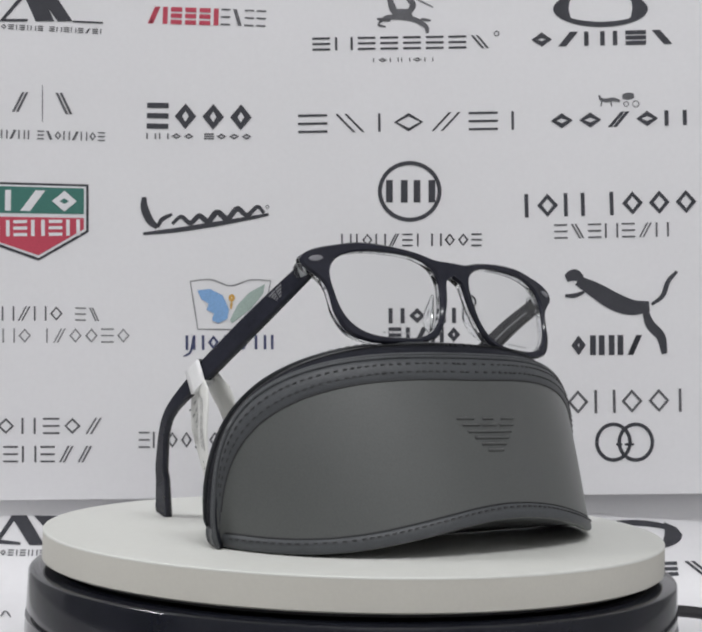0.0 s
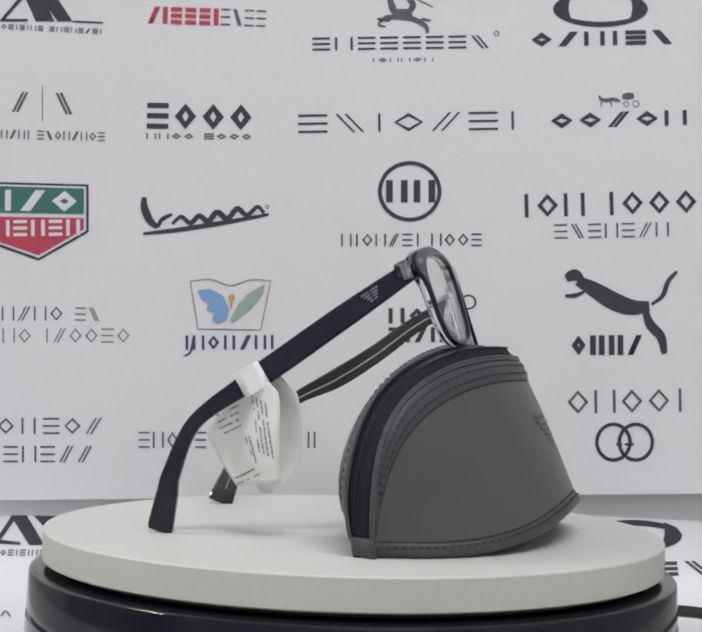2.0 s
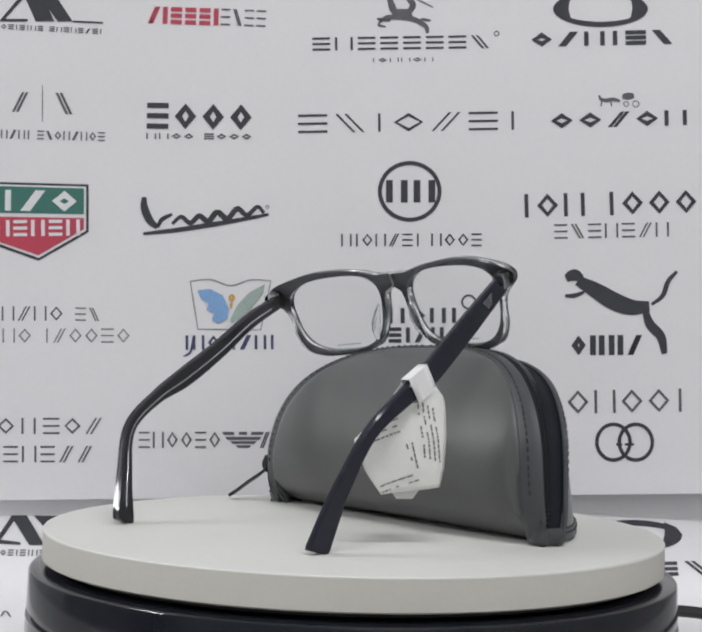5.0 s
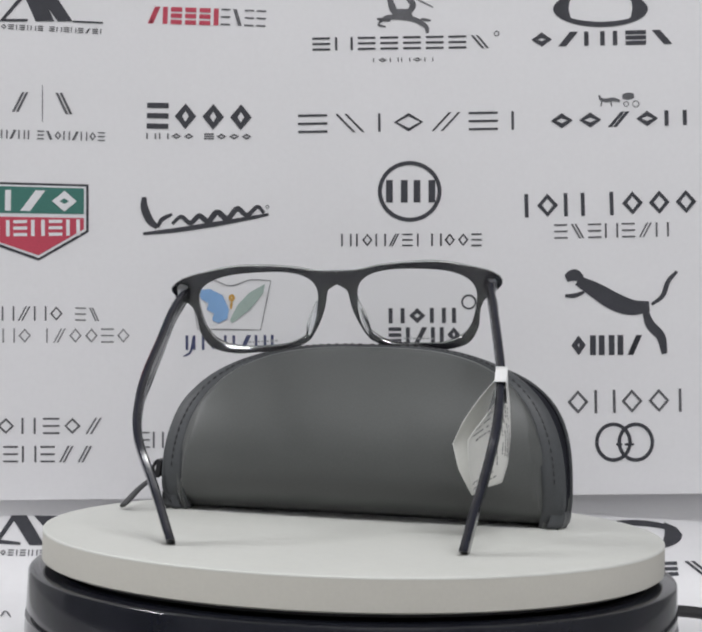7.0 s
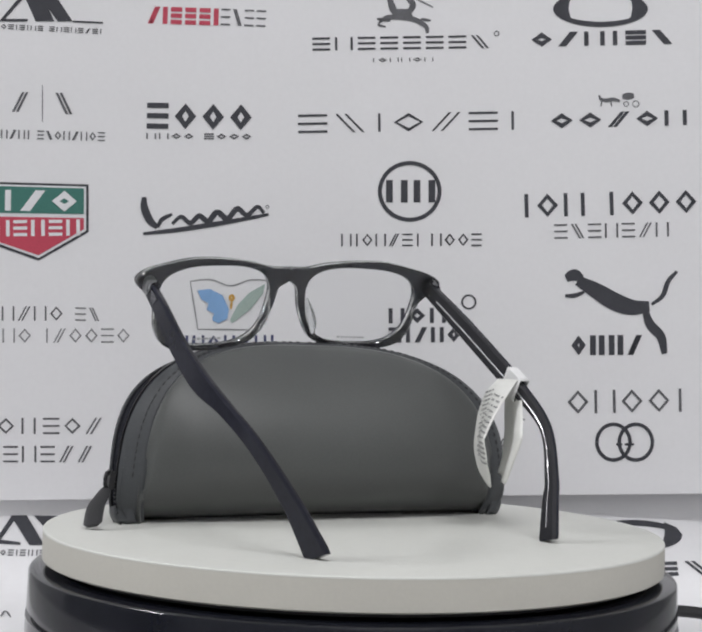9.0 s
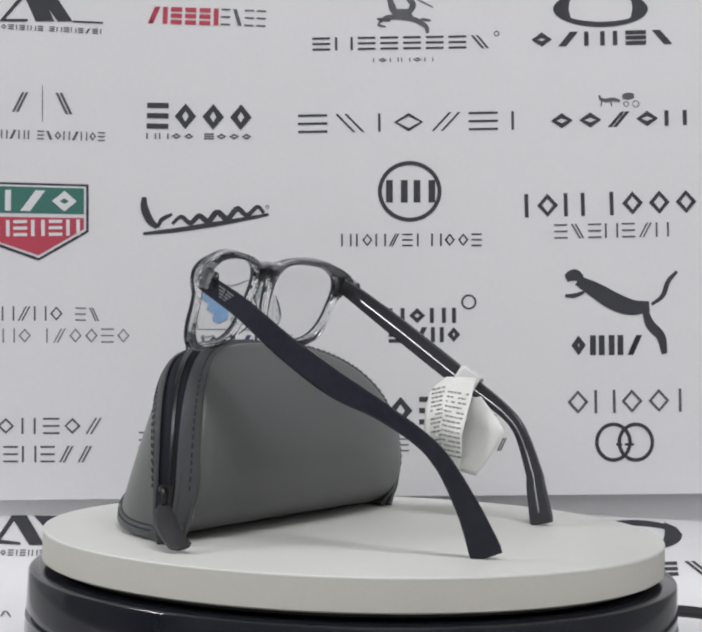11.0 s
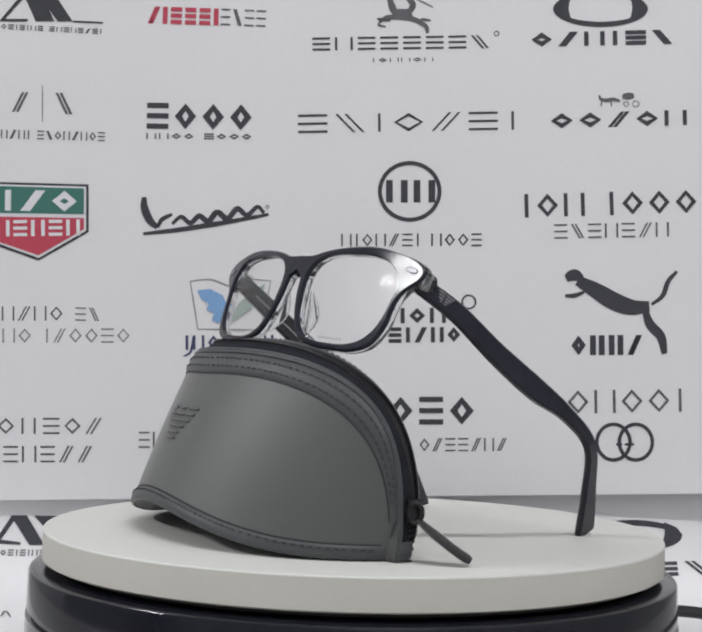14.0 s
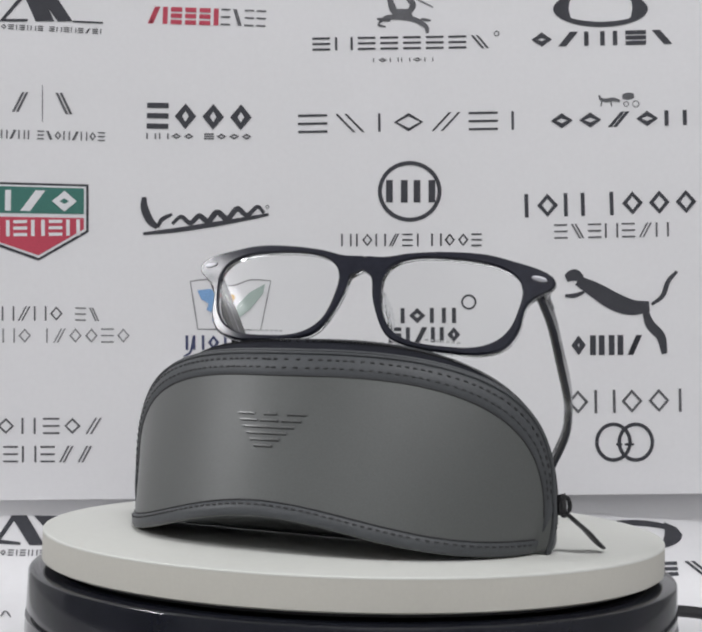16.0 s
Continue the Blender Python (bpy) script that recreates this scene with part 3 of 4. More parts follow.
# bands round the zip: back band, zip tape in two halves with teeth, front piping and stitched front band
strip([[rail(k, d, g) for d, g in ((-7.4, -0.8), (-7.0, 0.3), (-6.0, 0.9), (-4.4, 1.0), (-3.5, 0.7), (-3.2, -0.9))] for k in KS], "back_band", BINDING)
strip([[rail(k, d, g) for d, g in ((-3.8, -0.6), (-0.12, 0.0))] for k in KS], "zip_tape", ZIP)
strip([[rail(k, d, g) for d, g in ((0.12, 0.0), (3.0, -0.2), (5.6, -0.3))] for k in KS], "zip_tape", ZIP)
strip([[rail(k, d, g) for d, g in ((5.0, -0.4), (5.2, 0.5), (5.9, 0.8), (6.5, 0.4), (6.6, -0.8))] for k in KS], "front_gusset", ZIP)
bm = bmesh.new()
tube(bm, [rail(k, 5.5, 0.6) for k in KS], 0.7, 8)
part("piping", bm, BINDING, case)
bm = bmesh.new()
tube(bm, [rail(k, 6.3, 0.4) for k in KS], 0.6, 8)
part("piping", bm, BINDING, case)


def out(k, t, fn=front):
    """The way out of a panel at a place."""
    k0, k1, t0, t1 = max(k - 0.5, 0.01), min(k + 0.5, NS - 0.01), max(t - 0.02, 0), min(t + 0.02, 1)
    n = (fn(k1, t) - fn(k0, t)).cross(fn(k, t1) - fn(k, t0))
    n.normalize()
    mid = L(0, 12, 25)
    return n if n.dot(fn(k, t) - mid) > 0 else -n


def band_front(t0, t1, name, proud, lo=3, hi=NS - 3):
    """A strip sewn on to the front panel; t in millimetres from the rim (or, below zero, from the foot)."""
    rows = []
    for k in range(lo, hi + 1):
        n = (front(k, 0) - front(k, 1)).length
        ts = [(m / n if m >= 0 else 1 + m / n) for m in (t0, t0 + (t1 - t0) * 0.15, (t0 + t1) / 2, t1 - (t1 - t0) * 0.15, t1)]
        ts = [min(1, max(0, t)) for t in ts]
        rows.append([front(k, t) + out(k, t) * g for t, g in zip(ts, (0.1, proud, proud * 1.1, proud, 0.1))])
    bm = bmesh.new()
    grid(bm, rows)
    return part(name, bm, BINDING, case, "", 60)


band_front(0.2, 8.6, "rim_band", 0.8, 1, NS - 1)
band_front(-5.3, -0.1, "foot_band", 0.8, 1, NS - 1)


def stitching(fn, name, every=3.0):
    """A row of thread dashes along a line."""
    line = [fn(k * 0.25) for k in range(9, NS * 4 - 8)]
    bm, run = bmesh.new(), 0.0
    for (p, n), (q, _) in zip(line, line[1:]):
        run += (q - p).length
        if run >= every:
            run = 0.0
            d = (q - p).normalized()
            box(bm, p + n * 0.15, d * every * 0.29, d.cross(n).normalized() * 0.24, n * 0.22)
    return part(name, bm, THREAD, case, "", 0)


def at_front(mm, proud):
    def fn(k):
        n = (front(k, 0) - front(k, 1)).length
        t = min(1, max(0, mm / n if mm >= 0 else 1 + mm / n))
        o = out(k, t)
        return front(k, t) + o * proud, o
    return fn


stitching(at_front(2.6, 0.85), "stitching", 2.6)
stitching(at_front(6.0, 0.85), "stitching", 2.6)
for mm in (8.9, -5.6):
    bm = bmesh.new()
    tube(bm, [at_front(mm, 0.12)(k)[0] for k in range(2, NS - 1)], 0.28, 6)
    part("seam", bm, THREAD, case)
stitching(at_front(-3.9, 0.85), "stitching", 2.6)
stitching(lambda k: (rail(k, -6.2, 0.85), L(0, -0.8, 0.6)), "stitching", 2.8)
bm = bmesh.new()
for k in range(0, NS * 4 + 1):
    p, q = rail(k * 0.25, 0, -0.35), rail(min(k * 0.25 + 0.2, NS), 0, -0.35)
    d = (q - p).normalized() if (q - p).length > 1e-6 else Vector((0, 0, 1))
    box(bm, p, d * 0.4, L(0, 1.3, 0), d.cross(L(0, 1, 0)) * 0.35)
part("zip_teeth", bm, METAL, case, "", 0)

# corner tabs at the zip's two ends
for end in (0, NS):
    plan = [rail(abs(end - 0.45), d, g) for d, g in ((-6.4, 0.2), (-4.5, 0.4), (-2, 0.5), (0, 0.5), (2.5, 0.5), (4.5, 0.6), (6.4, 0.6))]
    bm = bmesh.new()
    grid(bm, [[Vector((q.x * (1 - pull_in), q.y, z)) for q in plan] for z, pull_in in ((0.5, 0.022), (2.2, 0.008), (4.5, 0.0), (6.6, 0.0), (7.2, 0.006))])
    shell(part("corner_tab", bm, BINDING, case, "", 60), 1.4)

# slider and its long puller at the far foot of the zip
slider = bmesh.new()
box(slider, rail(NS - 2.2, 0, 1.6), L(1.1, 0, 0.3), L(0, 2.6, 0), L(-0.4, 0, 3.6))
slide = part("zip_slider", slider, METAL, case)
bm = bmesh.new()
tube(bm, [L(90.8, -2.6, 18.0) + L(1.6 + 1.3 * math.cos(s), -2.0 * math.cos(s), -0.6 + 3.4 * math.sin(s)) for s in np.linspace(0, math.tau, 25)], 0.8, 8)
part("ring", bm, METAL, slide)
bm = bmesh.new()
pull = [L(92.8, -3.4, 15.0), L(95.0, -6.0, 12.2), L(98.2, -10.2, 8.4), L(100.2, -15.2, 4.4), L(101.3, -19.3, 1.9)]
rows = []
for i, q in enumerate(spline(pull, 14)):
    w = 4.1 if 0 < i < 13 else 2.6
    if i < 5:
        w *= 0.55 + 0.09 * i
    n = Vector((0.49, 0.35, 0.80)).normalized()
    side = n.cross((pull[-1] - pull[0]).normalized()).normalized()
    rows.append([q + side * w * math.cos(s) + n * 0.75 * math.sin(s) for s in np.linspace(0, math.tau, 13)])
vs = grid(bm, rows)
bm.faces.new(vs[0][:-1])
bm.faces.new(vs[-1][:-1])
part("puller", bm, RUBBER, slide, "black rubbery puller lying on the disc")

# raised winged emblem of plain bars on the front panel


def on_front(a, z):
    """The front panel's place and outward way at a distance along and a height."""
    lo, hi, k, t = 0.0, float(NS), NS / 2, 0.4
    for _ in range(4):
        t0, t1 = 0.0, 1.0
        for _ in range(14):
            t = (t0 + t1) / 2
            t0, t1 = (t, t1) if front(k, t).z > z else (t0, t)
        lo, hi = 0.0, float(NS)
        for _ in range(14):
            k = (lo + hi) / 2
            lo, hi = (k, hi) if front(k, t).x < a else (lo, k)
    return front(k, t), out(k, t)


def emblem_bar(x0, x1, z, high):
    rows = []
    for i in range(7):
        x = x0 + (x1 - x0) * i / 6
        rows.append([p + n * g for (p, n), g in ((on_front(x - 1.4, z - dz * high), g) for dz, g in ((0, -0.05), (0.25, 0.6), (0.75, 0.6), (1, -0.05)))])
    bm = bmesh.new()
    grid(bm, rows)
    part("emblem_bar", bm, EMBOSS, case, "raised bar of the winged emblem", 0)


for x0, x1, z in ((-14.2, -6.8, 48.6), (-2.6, 2.6, 48.6), (6.8, 14.2, 48.6), (-12.6, -5.0, 46.3), (-3.6, 3.6, 46.3), (5.0, 12.6, 46.3), (-10.6, 10.6, 44.0), (-8.2, 8.2, 41.8), (-5.9, 5.9, 39.6), (-3.7, 3.7, 37.4)):
    emblem_bar(x0, x1, z, 1.0)

# ---- the spectacles, leaning on the case ----
BASE = L(4, -50, 0)
specs = thing("eyeglasses", "black and clear acetate eyeglasses resting on the grey case", "glasses",
              SPEC_POSE @ Matrix.Translation(BASE * 0.001))
GX = Vector((0.995, 0.091, -0.042)).normalized()
gz = Vector((0.011, 0.315, 0.949))
GZ = (gz - GX * gz.dot(GX)).normalized()
GY = GX.cross(GZ)                # towards the front
GM = L(12.4, -1.5, 100.5) - BASE


def G(x, y, z):
    """A place on the spectacles' front: x across, y forward of the hinges, z up the front."""
    return GM + GX * x + GY * (y + 8.2 - 0.0016 * x * x) + GZ * (z - 2.6)


NR = 96
CX, CZ = 35.5, -9.2


def rim_in(s):
    c, n = math.cos(s), math.sin(s)
    e = 0.68
    z = math.copysign(abs(n) ** e, n) * 17.4
    x = math.copysign(abs(c) ** e, c) * (25.9 + 0.188 * z)
    if n > 0 and c > 0:
        z -= 0.7 * c * n
    return Vector((CX + x, CZ + z))


HALF = [(0, 7.3), (8.8, 7.4), (18.1, 9.4), (32.2, 11.0), (46.4, 11.3), (58.8, 9.4), (68.0, 7.3), (73.0, 4.2), (72.5, 0.7), (68.8, -2.2), (65.2, -5.6), (63.4, -10.0), (62.4, -18.0), (57.8, -25.3), (48.9, -28.6), (38.4, -29.0), (27.1, -28.5), (16.2, -25.8), (11.0, -20.5), (6.4, -10.5), (4.7, -2.5), (2.6, 0.4), (0, 1.4)]
OUTLINE = spline([(x, z, 0) for x, z in HALF], 260)


def rim_out(s):
    """Where the frame's outline lies beyond the rim's inner edge, seen from the lens's middle."""
    p = rim_in(s)
    d = p - Vector((CX, CZ))
    want = math.atan2(d.y, d.x)
    best = None
    for a, b in zip(OUTLINE, OUTLINE[1:] + OUTLINE[:1]):
        ax, ay, bx, by = a.x - CX, a.y - CZ, b.x - CX, b.y - CZ
        cr = lambda px, py: math.cos(want) * py - math.sin(want) * px
        c0, c1 = cr(ax, ay), cr(bx, by)
        if c0 * c1 <= 0 and c0 != c1:
            t = c0 / (c0 - c1)
            q = Vector((ax + (bx - ax) * t, ay + (by - ay) * t))
            if q.dot(Vector((math.cos(want), math.sin(want)))) > 0 and (best is None or q.length < best.length):
                best = q
    return Vector((CX, CZ)) + (best or d * 1.1)


RING = [(rim_in(k * math.tau / NR), rim_out(k * math.tau / NR)) for k in range(NR)]


def front_layer(y0, y1, round_back, round_front):
    bm = bmesh.new()
    for sgn in (-1, 1):
        rows = []
        for p, q in RING:
            d = (q - p).normalized()
            r = min(0.7, (q - p).length * 0.3)
            mid = q.x < 0.3
            seq = [(p + d * r * round_back, y0), (q - d * (0 if mid else r * round_back), y0), (q, y0 + (r if round_back else 0)), (q, y1 - (r if round_front else 0)),
                   (q - d * (0 if mid else r * round_front), y1), (p + d * r * round_front, y1), (p, y1 - (r if round_front else 0)), (p, y0 + (r if round_back else 0))]
            rows.append([G(sgn * v.x, y, v.y) for v, y in seq + seq[:1]])
        grid(bm, rows, closed=True)
    return bm


part("front_frame", front_layer(2.6, 4.2, 0, 1), ACETATE, specs, "thin glossy black front layer")
part("front_backing", front_layer(0.0, 2.55, 1, 0), CRYSTAL, specs, "clear crystal acetate back layer")
for sgn in (-1, 1):
    bm = bmesh.new()
    mid = bm.verts.new(G(sgn * CX, 3.0, CZ) * 0.001)
    rings = []
    for f in (0.35, 0.7, 1.01):
        rings.append([bm.verts.new(G(sgn * (CX + (p.x - CX) * f), 2.4 + 0.7 * (1 - f * f), CZ + (p.y - CZ) * f) * 0.001) for p, q in RING])
    for i in range(NR):
        j = (i + 1) % NR
        bm.faces.new((mid, rings[0][i], rings[0][j]))
        for r, s in zip(rings, rings[1:]):
            bm.faces.new((r[i], s[i], s[j], r[j]))
    lens = part("lens", bm, LENS, specs, "clear demo lens", 180)
    lens.visible_shadow = False
    bm = bmesh.new()
    for i in range(7):
        box(bm, G(sgn * CX + (-6 + i * 2.0), 3.05, CZ - 15.4), GX * 0.7, GY * 0.05, GZ * 0.35)
    part("lens_print", bm, ETCH, lens, "tiny grey print on the lens", 0)
    # moulded nose pad, endpiece inlay and hinge
    bm = bmesh.new()
    rows = []
    for i in range(9):
        t = i / 8
        c = Vector((8.2 + 5.2 * t, 0, -6 - 17 * t))
        w = 2.6 * math.sin(math.pi * (0.08 + 0.84 * t))
        rows.append([G(sgn * (c.x + 1.2 + w * 0.7 * math.cos(s)), -0.6 - 3.2 * math.sin(math.pi * t) * 0.6 + w * math.sin(s), c.z) for s in np.linspace(0, math.tau, 11)])
    vs = grid(bm, rows)
    bm.faces.new(vs[0][:-1])
    bm.faces.new(vs[-1][:-1])
    part("nose_pad", bm, CRYSTAL, specs, "clear moulded nose pad")
    bm = bmesh.new()
    rows = [[G(sgn * (67.6 + r * 2.9 * math.cos(s)), y, 3.4 + r * 1.15 * math.sin(s) - 0.35 * r * math.cos(s)) for s in np.linspace(0, math.tau, 25)] for r, y in ((1.0, 4.15), (1.0, 4.5), (0.75, 4.6), (0.02, 4.55))]
    grid(bm, rows)
    part("endpiece_inlay", bm, DULL, specs, "small oval metal inlay")
    bm = bmesh.new()
    for i in range(3):
        tube(bm, [G(sgn * 68.6, -2.4, 4.0 - i * 2.0), G(sgn * 68.6, -2.4, 2.2 - i * 2.0)], 1.25, 12)
    box(bm, G(sgn * 68.0, -1.2, 1.0), GX * 1.5, GY * 1.6, GZ * 2.8)
    part("hinge", bm, SILVER, specs, "small silver hinge")
    bm = bmesh.new()
    rows = [[G(sgn * (68.0 + w * math.cos(s)), y, 1.6 + 1.35 * w * math.sin(s)) for s in np.linspace(0, math.tau, 15)] for y, w in ((-5.6, 1.9), (-5.2, 2.5), (-2.5, 2.9), (0.3, 3.3))]
    vs = grid(bm, rows)
    bm.faces.new(vs[0][:-1])
    part("endpiece", bm, CRYSTAL, specs, "clear endpiece at the hinge")


def temple(path, widths, name_label):
    """One side arm: black outside, clear inside, swept along its line."""
    line = spline([Vector(q) - BASE for q in path], 60)
    wide = [v.x for v in spline([(w, 0, 0) for w in widths], 60)]
    inner = 1 if line[0].x < 0 else -1
    arm = None
    for kind, y0, y1 in (("temple", -1.6, 0.1), ("inner_layer", 0.12, 1.6)):
        rows = []
        for i, q in enumerate(line):
            d = (line[min(i + 1, 59)] - line[max(i - 1, 0)]).normalized()
            run = line[-1] - line[0]
            run = Vector((run.x, run.y, 0)).normalized()
            side = Vector((-run.y, run.x, 0))
            if side.x * inner < 0:
                side = -side
            u = d.cross(side).normalized()
            u = u if u.z > 0 or u.y > 0 else -u
            h = wide[i] / 2 * (0.90 if i in (0, 59) else 1)
            r = 0.7
            a, b = (y0, y1)
            if kind == "temple":
                sec = [(-h + r, a), (h - r, a), (h, a + r), (h, b), (-h, b), (-h, a + r)]
            else:
                sec = [(-h, a), (h, a), (h, b - r), (h - r, b), (-h + r, b), (-h, b - r)]
            rows.append([q + u * x + side * y for x, y in sec + sec[:1]])
        bm = bmesh.new()
        vs = grid(bm, rows)
        bm.faces.new(vs[0][:-1])
        bm.faces.new(vs[-1][:-1])
        if arm is None:
            arm = part("temple", bm, ACETATE, specs, name_label)
        else:
            part("inner_layer", bm, SMOKE, arm, "smoky clear inner face")
            bm = bmesh.new()
            # thin pale bar added in place of the inner face's highlight streak
            tube(bm, [q + side * 1.5 - Vector((0, 0, 0.6)) for q in line[3:57]], 0.42, 6)
            part("streak_bar", bm, STREAK, arm, "pale bar standing in for a bright streak along the inner face")
    return arm, line, wide


ARM_B = [L(-54.6, 7.0, 103.0), L(-60.2, -18.0, 84.4), L(-65.5, -44.0, 64.7), L(-66.5, -54.8, 57.5), L(-66.8, -73.7, 43.0), L(-63.4, -83.6, 23.8), L(-61.2, -86.2, 15.2), L(-58.1, -90.2, 0.6)]
ARM_A = [L(79.4, -5.7, 96.0), L(79.1, -23.0, 85.6), L(77.6, -40.9, 71.9), L(75.3, -59.8, 59.5), L(71.4, -77.4, 50.0), L(65.3, -93.5, 37.5), L(54.9, -101.4, 19.0), L(46.3, -106.3, 0.6)]
arm_b, line_b, wide_b = temple(ARM_B, [7.2, 9.0, 9.1, 7.4, 5.6, 7.0, 8.4, 10.4], "black temple with a smoky inner face")
arm_a, line_a, wide_a = temple(ARM_A, [6.6, 7.6, 8.6, 9.2, 6.2, 6.0, 8.2, 12.0], "black temple with a smoky inner face")

# small winged emblem of bars on each arm
for arm, line, sgn in ((arm_b, line_b, -1), (arm_a, line_a, 1)):
    bm = bmesh.new()
    for j, (x, w) in enumerate(((-2.0, 3.4), (-1.0, 2.7), (0.0, 2.0), (1.0, 1.3), (1.9, 0.7))):
        q = line[5]
        d = (line[6] - line[4]).normalized()
        run = Vector((d.x, d.y, 0)).normalized()
        side = Vector((-run.y, run.x, 0))
        side = side if side.x * sgn > 0 else -side
        u = d.cross(side).normalized()
        u = u if u.z > 0 else -u
        for g in (-1, 1):
            box(bm, q + side * 1.66 - u * x * 1.1 + d * g * (0.3 + w * 0.5), d * w * 0.5, u * 0.32, side * 0.1)
    part("temple_emblem", bm, DULL, arm, "small grey winged emblem", 0)

# ---- the price tag: tape round the arm, two printed leaves hanging from it ----
TB = line_b[22] + BASE
tag = thing("price_tag", "folded white plastic price tag taped round the temple", "price tag", SPEC_POSE @ Matrix.Translation(TB * 0.001))
d0 = (line_b[24] - line_b[20]).normalized()
run0 = Vector((d0.x, d0.y, 0)).normalized()
side0 = Vector((-1, 0, 0))
up0 = d0.cross(side0).normalized()
up0 = up0 if up0.z > 0 else -up0
bm = bmesh.new()
rows = []
for s in (-5.4, -2.5, 0, 2.5, 5.4):
    c = d0 * s
    h = 4.9
    rows.append([c + up0 * x + side0 * y for x, y in ((-h, -2.1), (h, -2.1), (h, 2.1), (-h, 2.1), (-h, -2.1))])
grid(bm, rows)
shell(part("tape", bm, TAPE, tag, "whitish sticky tape"), 0.25, 1.0)


def between_rows(table, x):
    return float(np.interp(x, [r[0] for r in table], [r[1] for r in table]))


# each leaf: its edge towards the hinge and towards the tip at depths below the tape, and how far it stands off the arm there
OUTER = dict(near=[(0, -6), (5, -11), (12, -11.8), (42, -11.8)], tip=[(0, 6), (7, 8), (15, 17), (21, 22.5), (33, 15.5), (42, 8)],
             near_off=[(0, 2.2), (8, 3.0), (20, 3.6), (32, 2.6), (42, 0.5)], tip_off=[(0, 2.0), (8, -2.5), (20, -11), (32, -11), (42, -9.5)], deep=41.0, slant=-0.14)
INNER = dict(near=[(-2, -9), (4, -15.5), (12, -16.8), (29, -16.5), (37, -13), (43, -6)], tip=[(-2, 5), (4, 6), (15, 6), (30, 5), (38, 3), (43, 0)],
             near_off=[(-2, -2.2), (5, -4.5), (14, -7), (24, -8.5), (34, -8.5), (43, -8)], tip_off=[(-2, -2.2), (5, -8), (14, -14), (23, -18), (33, -15.5), (43, -10.5)], deep=43.0, slant=0.0)


def leaf_place(form, u, v, h=0.0):
    """A place on a leaf: u along the arm towards its tip, v below the tape, both in millimetres; h stands off its face."""
    a, b = between_rows(form["near"], v), between_rows(form["tip"], v)
    k = min(1.0, max(0.0, (u - a) / (b - a)))
    k = k * k * (3 - 2 * k)
    off = between_rows(form["near_off"], v) * (1 - k) + between_rows(form["tip_off"], v) * k
    return run0 * u + Vector((0, 0, -v)) + side0 * (off + (h if form is OUTER else -h))


def leaf(form, label):
    bm = bmesh.new()
    rows, top = [], form["near"][0][0]
    for i in range(19):
        v = top + (form["deep"] - top) * i / 18
        a, b = between_rows(form["near"], v), between_rows(form["tip"], v)
        rows.append([leaf_place(form, a + (b - a) * j / 14, v) - Vector((0, 0, form["slant"] * max(0.0, v - 30) / 11 * (b - a) * (1 - j / 14))) for j in range(15)])
    grid(bm, rows)
    ob = part("leaf", bm, TAG, tag, label, 60)
    return shell(ob, 0.22, 0.0)


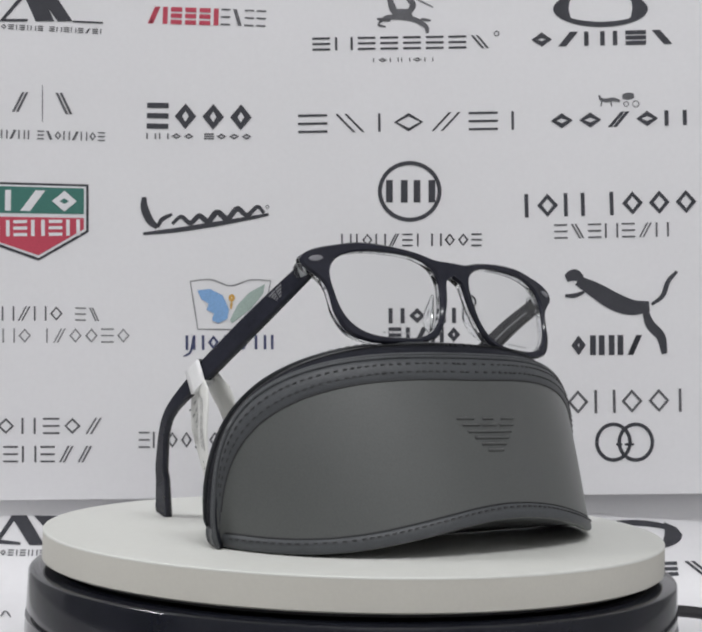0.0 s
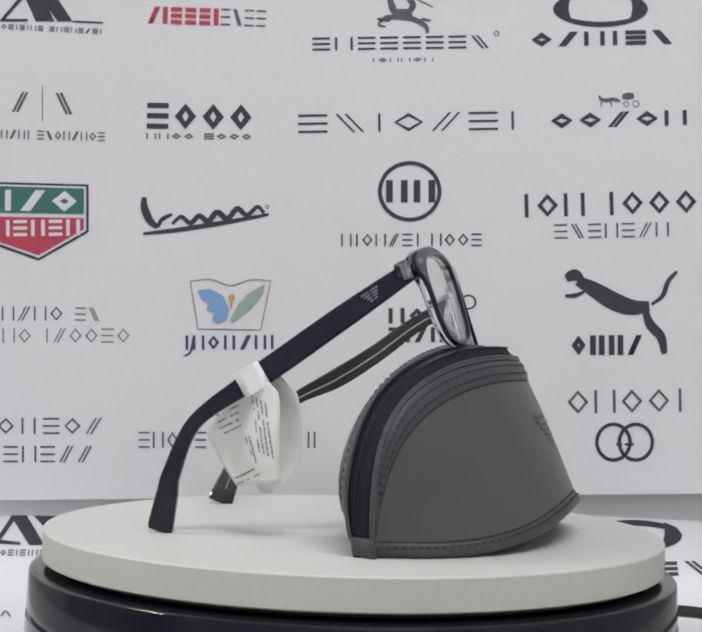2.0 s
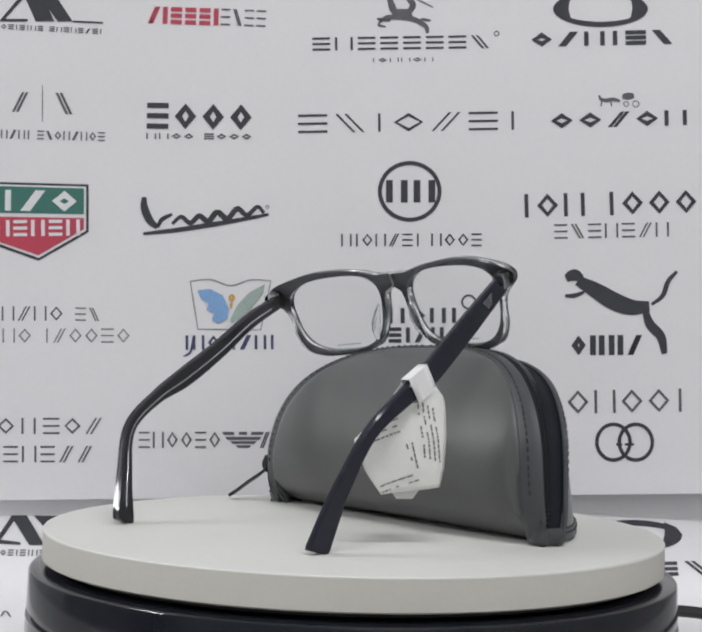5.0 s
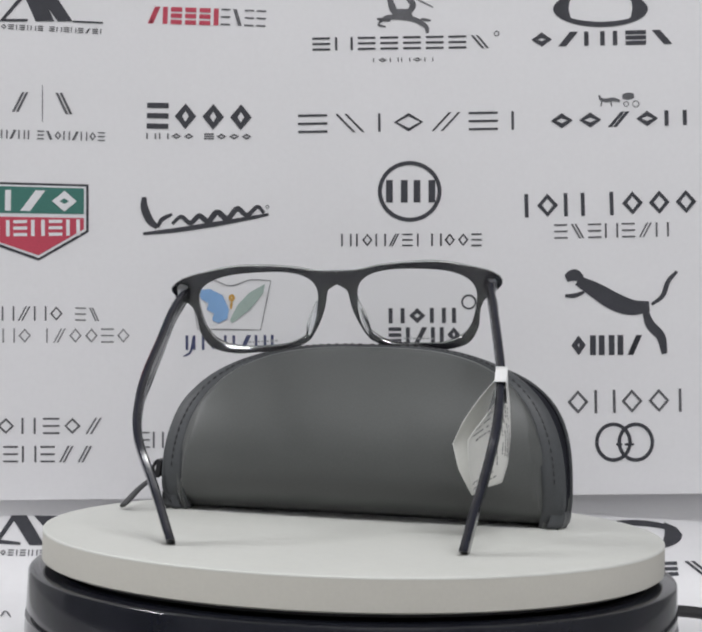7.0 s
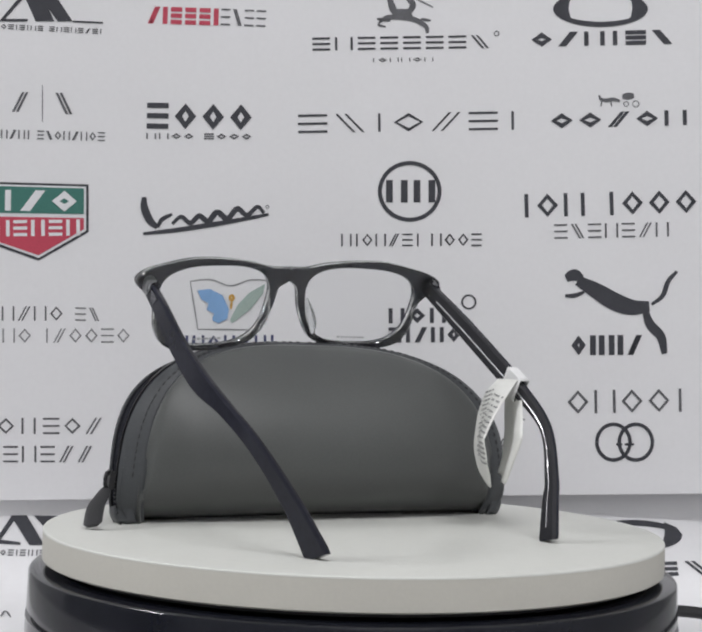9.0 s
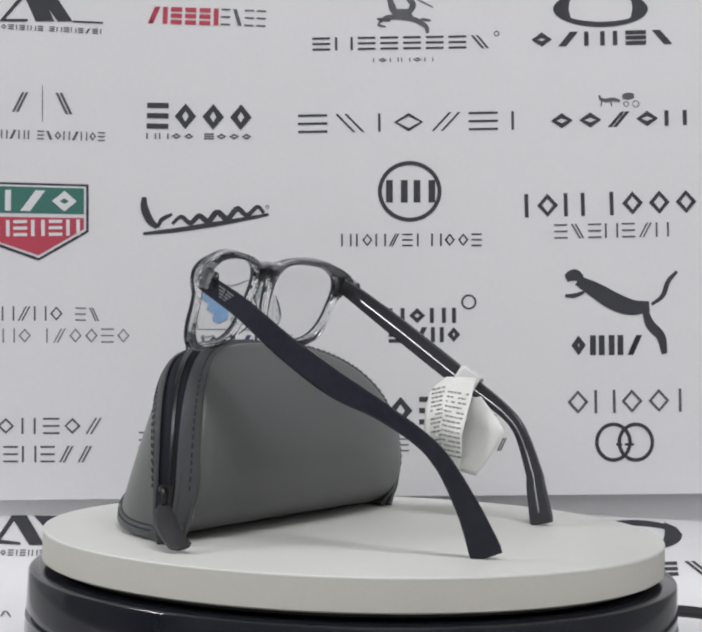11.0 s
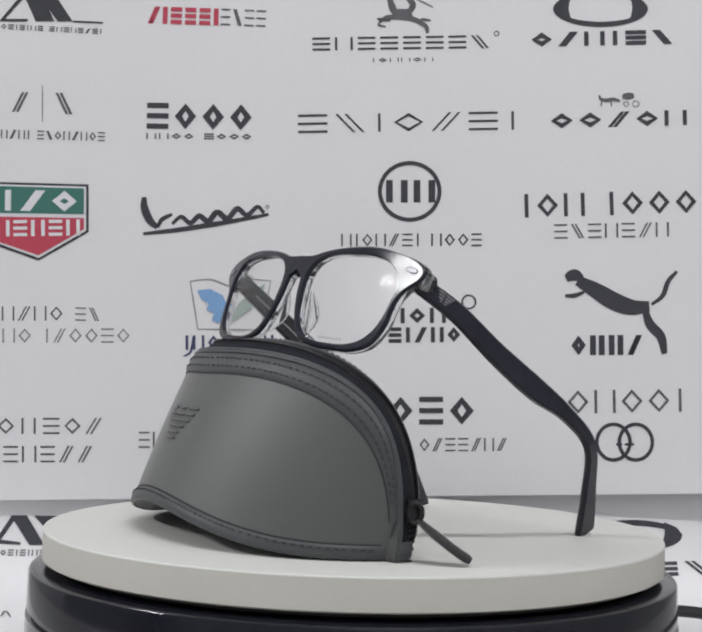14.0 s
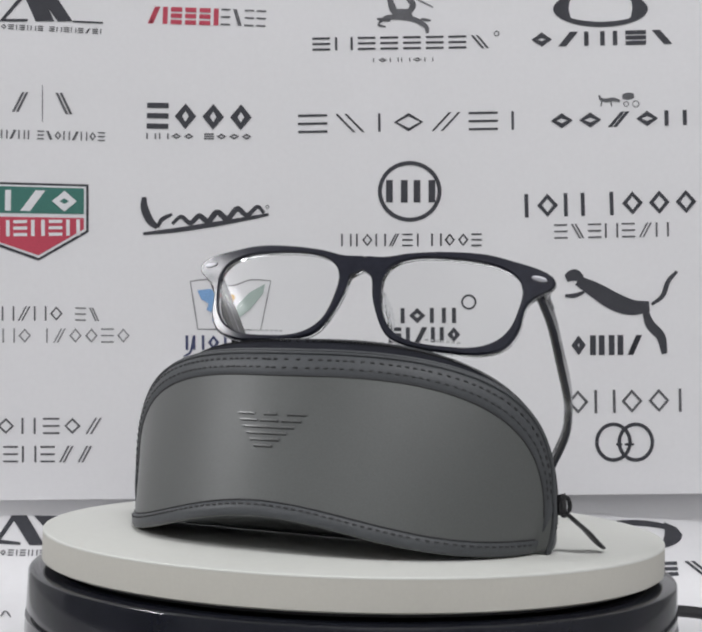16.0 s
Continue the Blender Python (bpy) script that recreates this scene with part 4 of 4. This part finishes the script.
def print_rows(form, rows, seed, high=0.62):
    """Rows of print bars, each row from one place of the leaf to another."""
    bm, dice = bmesh.new(), random.Random(seed)
    for (u0, v0), (u1, v1), bold in rows:
        long = math.hypot(u1 - u0, v1 - v0)
        du, dv = (u1 - u0) / long, (v1 - v0) / long
        r = 0.0
        while r < long - 0.5:
            n = min(dice.uniform(0.6, 2.4), long - r)
            if dice.random() < 0.88:
                w = high * bold / 2
                pts = [(u0 + du * q - dv * g, v0 + dv * q + du * g) for q, g in ((r, -w), (r + n, -w), (r + n, w), (r, w))]
                bm.faces.new([bm.verts.new(leaf_place(form, u, v, 0.3) * 0.001) for u, v in pts])
            r += n + 0.4
    return bm


outer = leaf(OUTER, "white film leaf with slanting rows of dark print")
rows = [((17 - 0.3 * j, 14.5 + j * 2.5), (6.5 - 0.3 * j, 10.0 + j * 2.5), 1.0) for j in range(4)]
rows += [((9.5, 38.0), (-0.5, 33.6), 1.0), ((8.5, 40.2), (-3.0, 35.2), 1.0)]
rows += [((0.5 - 2.0 * j, 6.0 + 0.9 * j), (-3.4 - 2.0 * j, 27.0 + 0.6 * j), 1.0) for j in range(4)]
rows += [((3.4, 22), (0.2, 29), 0.9), ((1.6, 21.5), (-1.6, 31.0), 0.9)]
part("print", print_rows(OUTER, rows, 5), PRINT, outer, "rows of dark print bars", 0)
inner = leaf(INNER, "white film leaf curling away from the arm with rows of print")
rows = [((-14.8 + 0.2 * j, 4 + j * 1.9), (-8.5 + 0.2 * j, 2.6 + j * 1.9), 1.3) for j in range(15)]
rows += [((-6.5, 4.5 + j * 2.1), (4.5, 5.6 + j * 2.1), 1.15) for j in range(14)]
part("print", print_rows(INNER, rows, 6), PRINT, inner, "rows of dark print bars", 0)


# ---- what moves: the platter turns, and all that stands on it ----
DRIFT_T = [0, 2, 4, 6, 8, 10, 12, 14, 16]
DRIFT = [0.19, -0.28, -0.33, -0.13, 0.29, 0.52, 0.34, -0.37, -0.25]


def angle(t):
    return 18.578 * t + float(np.interp(t, DRIFT_T, DRIFT))


def motions():
    times = [i * 0.25 for i in range(65)]
    walk(platter, [(t, pose(0, 0, 0, 0, 0, angle(t))) for t in times])
    walk(disc, [(t, pose(0, 0, DISC - 0.012, 0, 0, angle(t))) for t in times])
    for ob in (case, specs, tag):
        start = ob.matrix_world.copy()
        walk(ob, [(t, pose(0, 0, 0, 0, 0, angle(t)) @ start) for t in times])


motions()
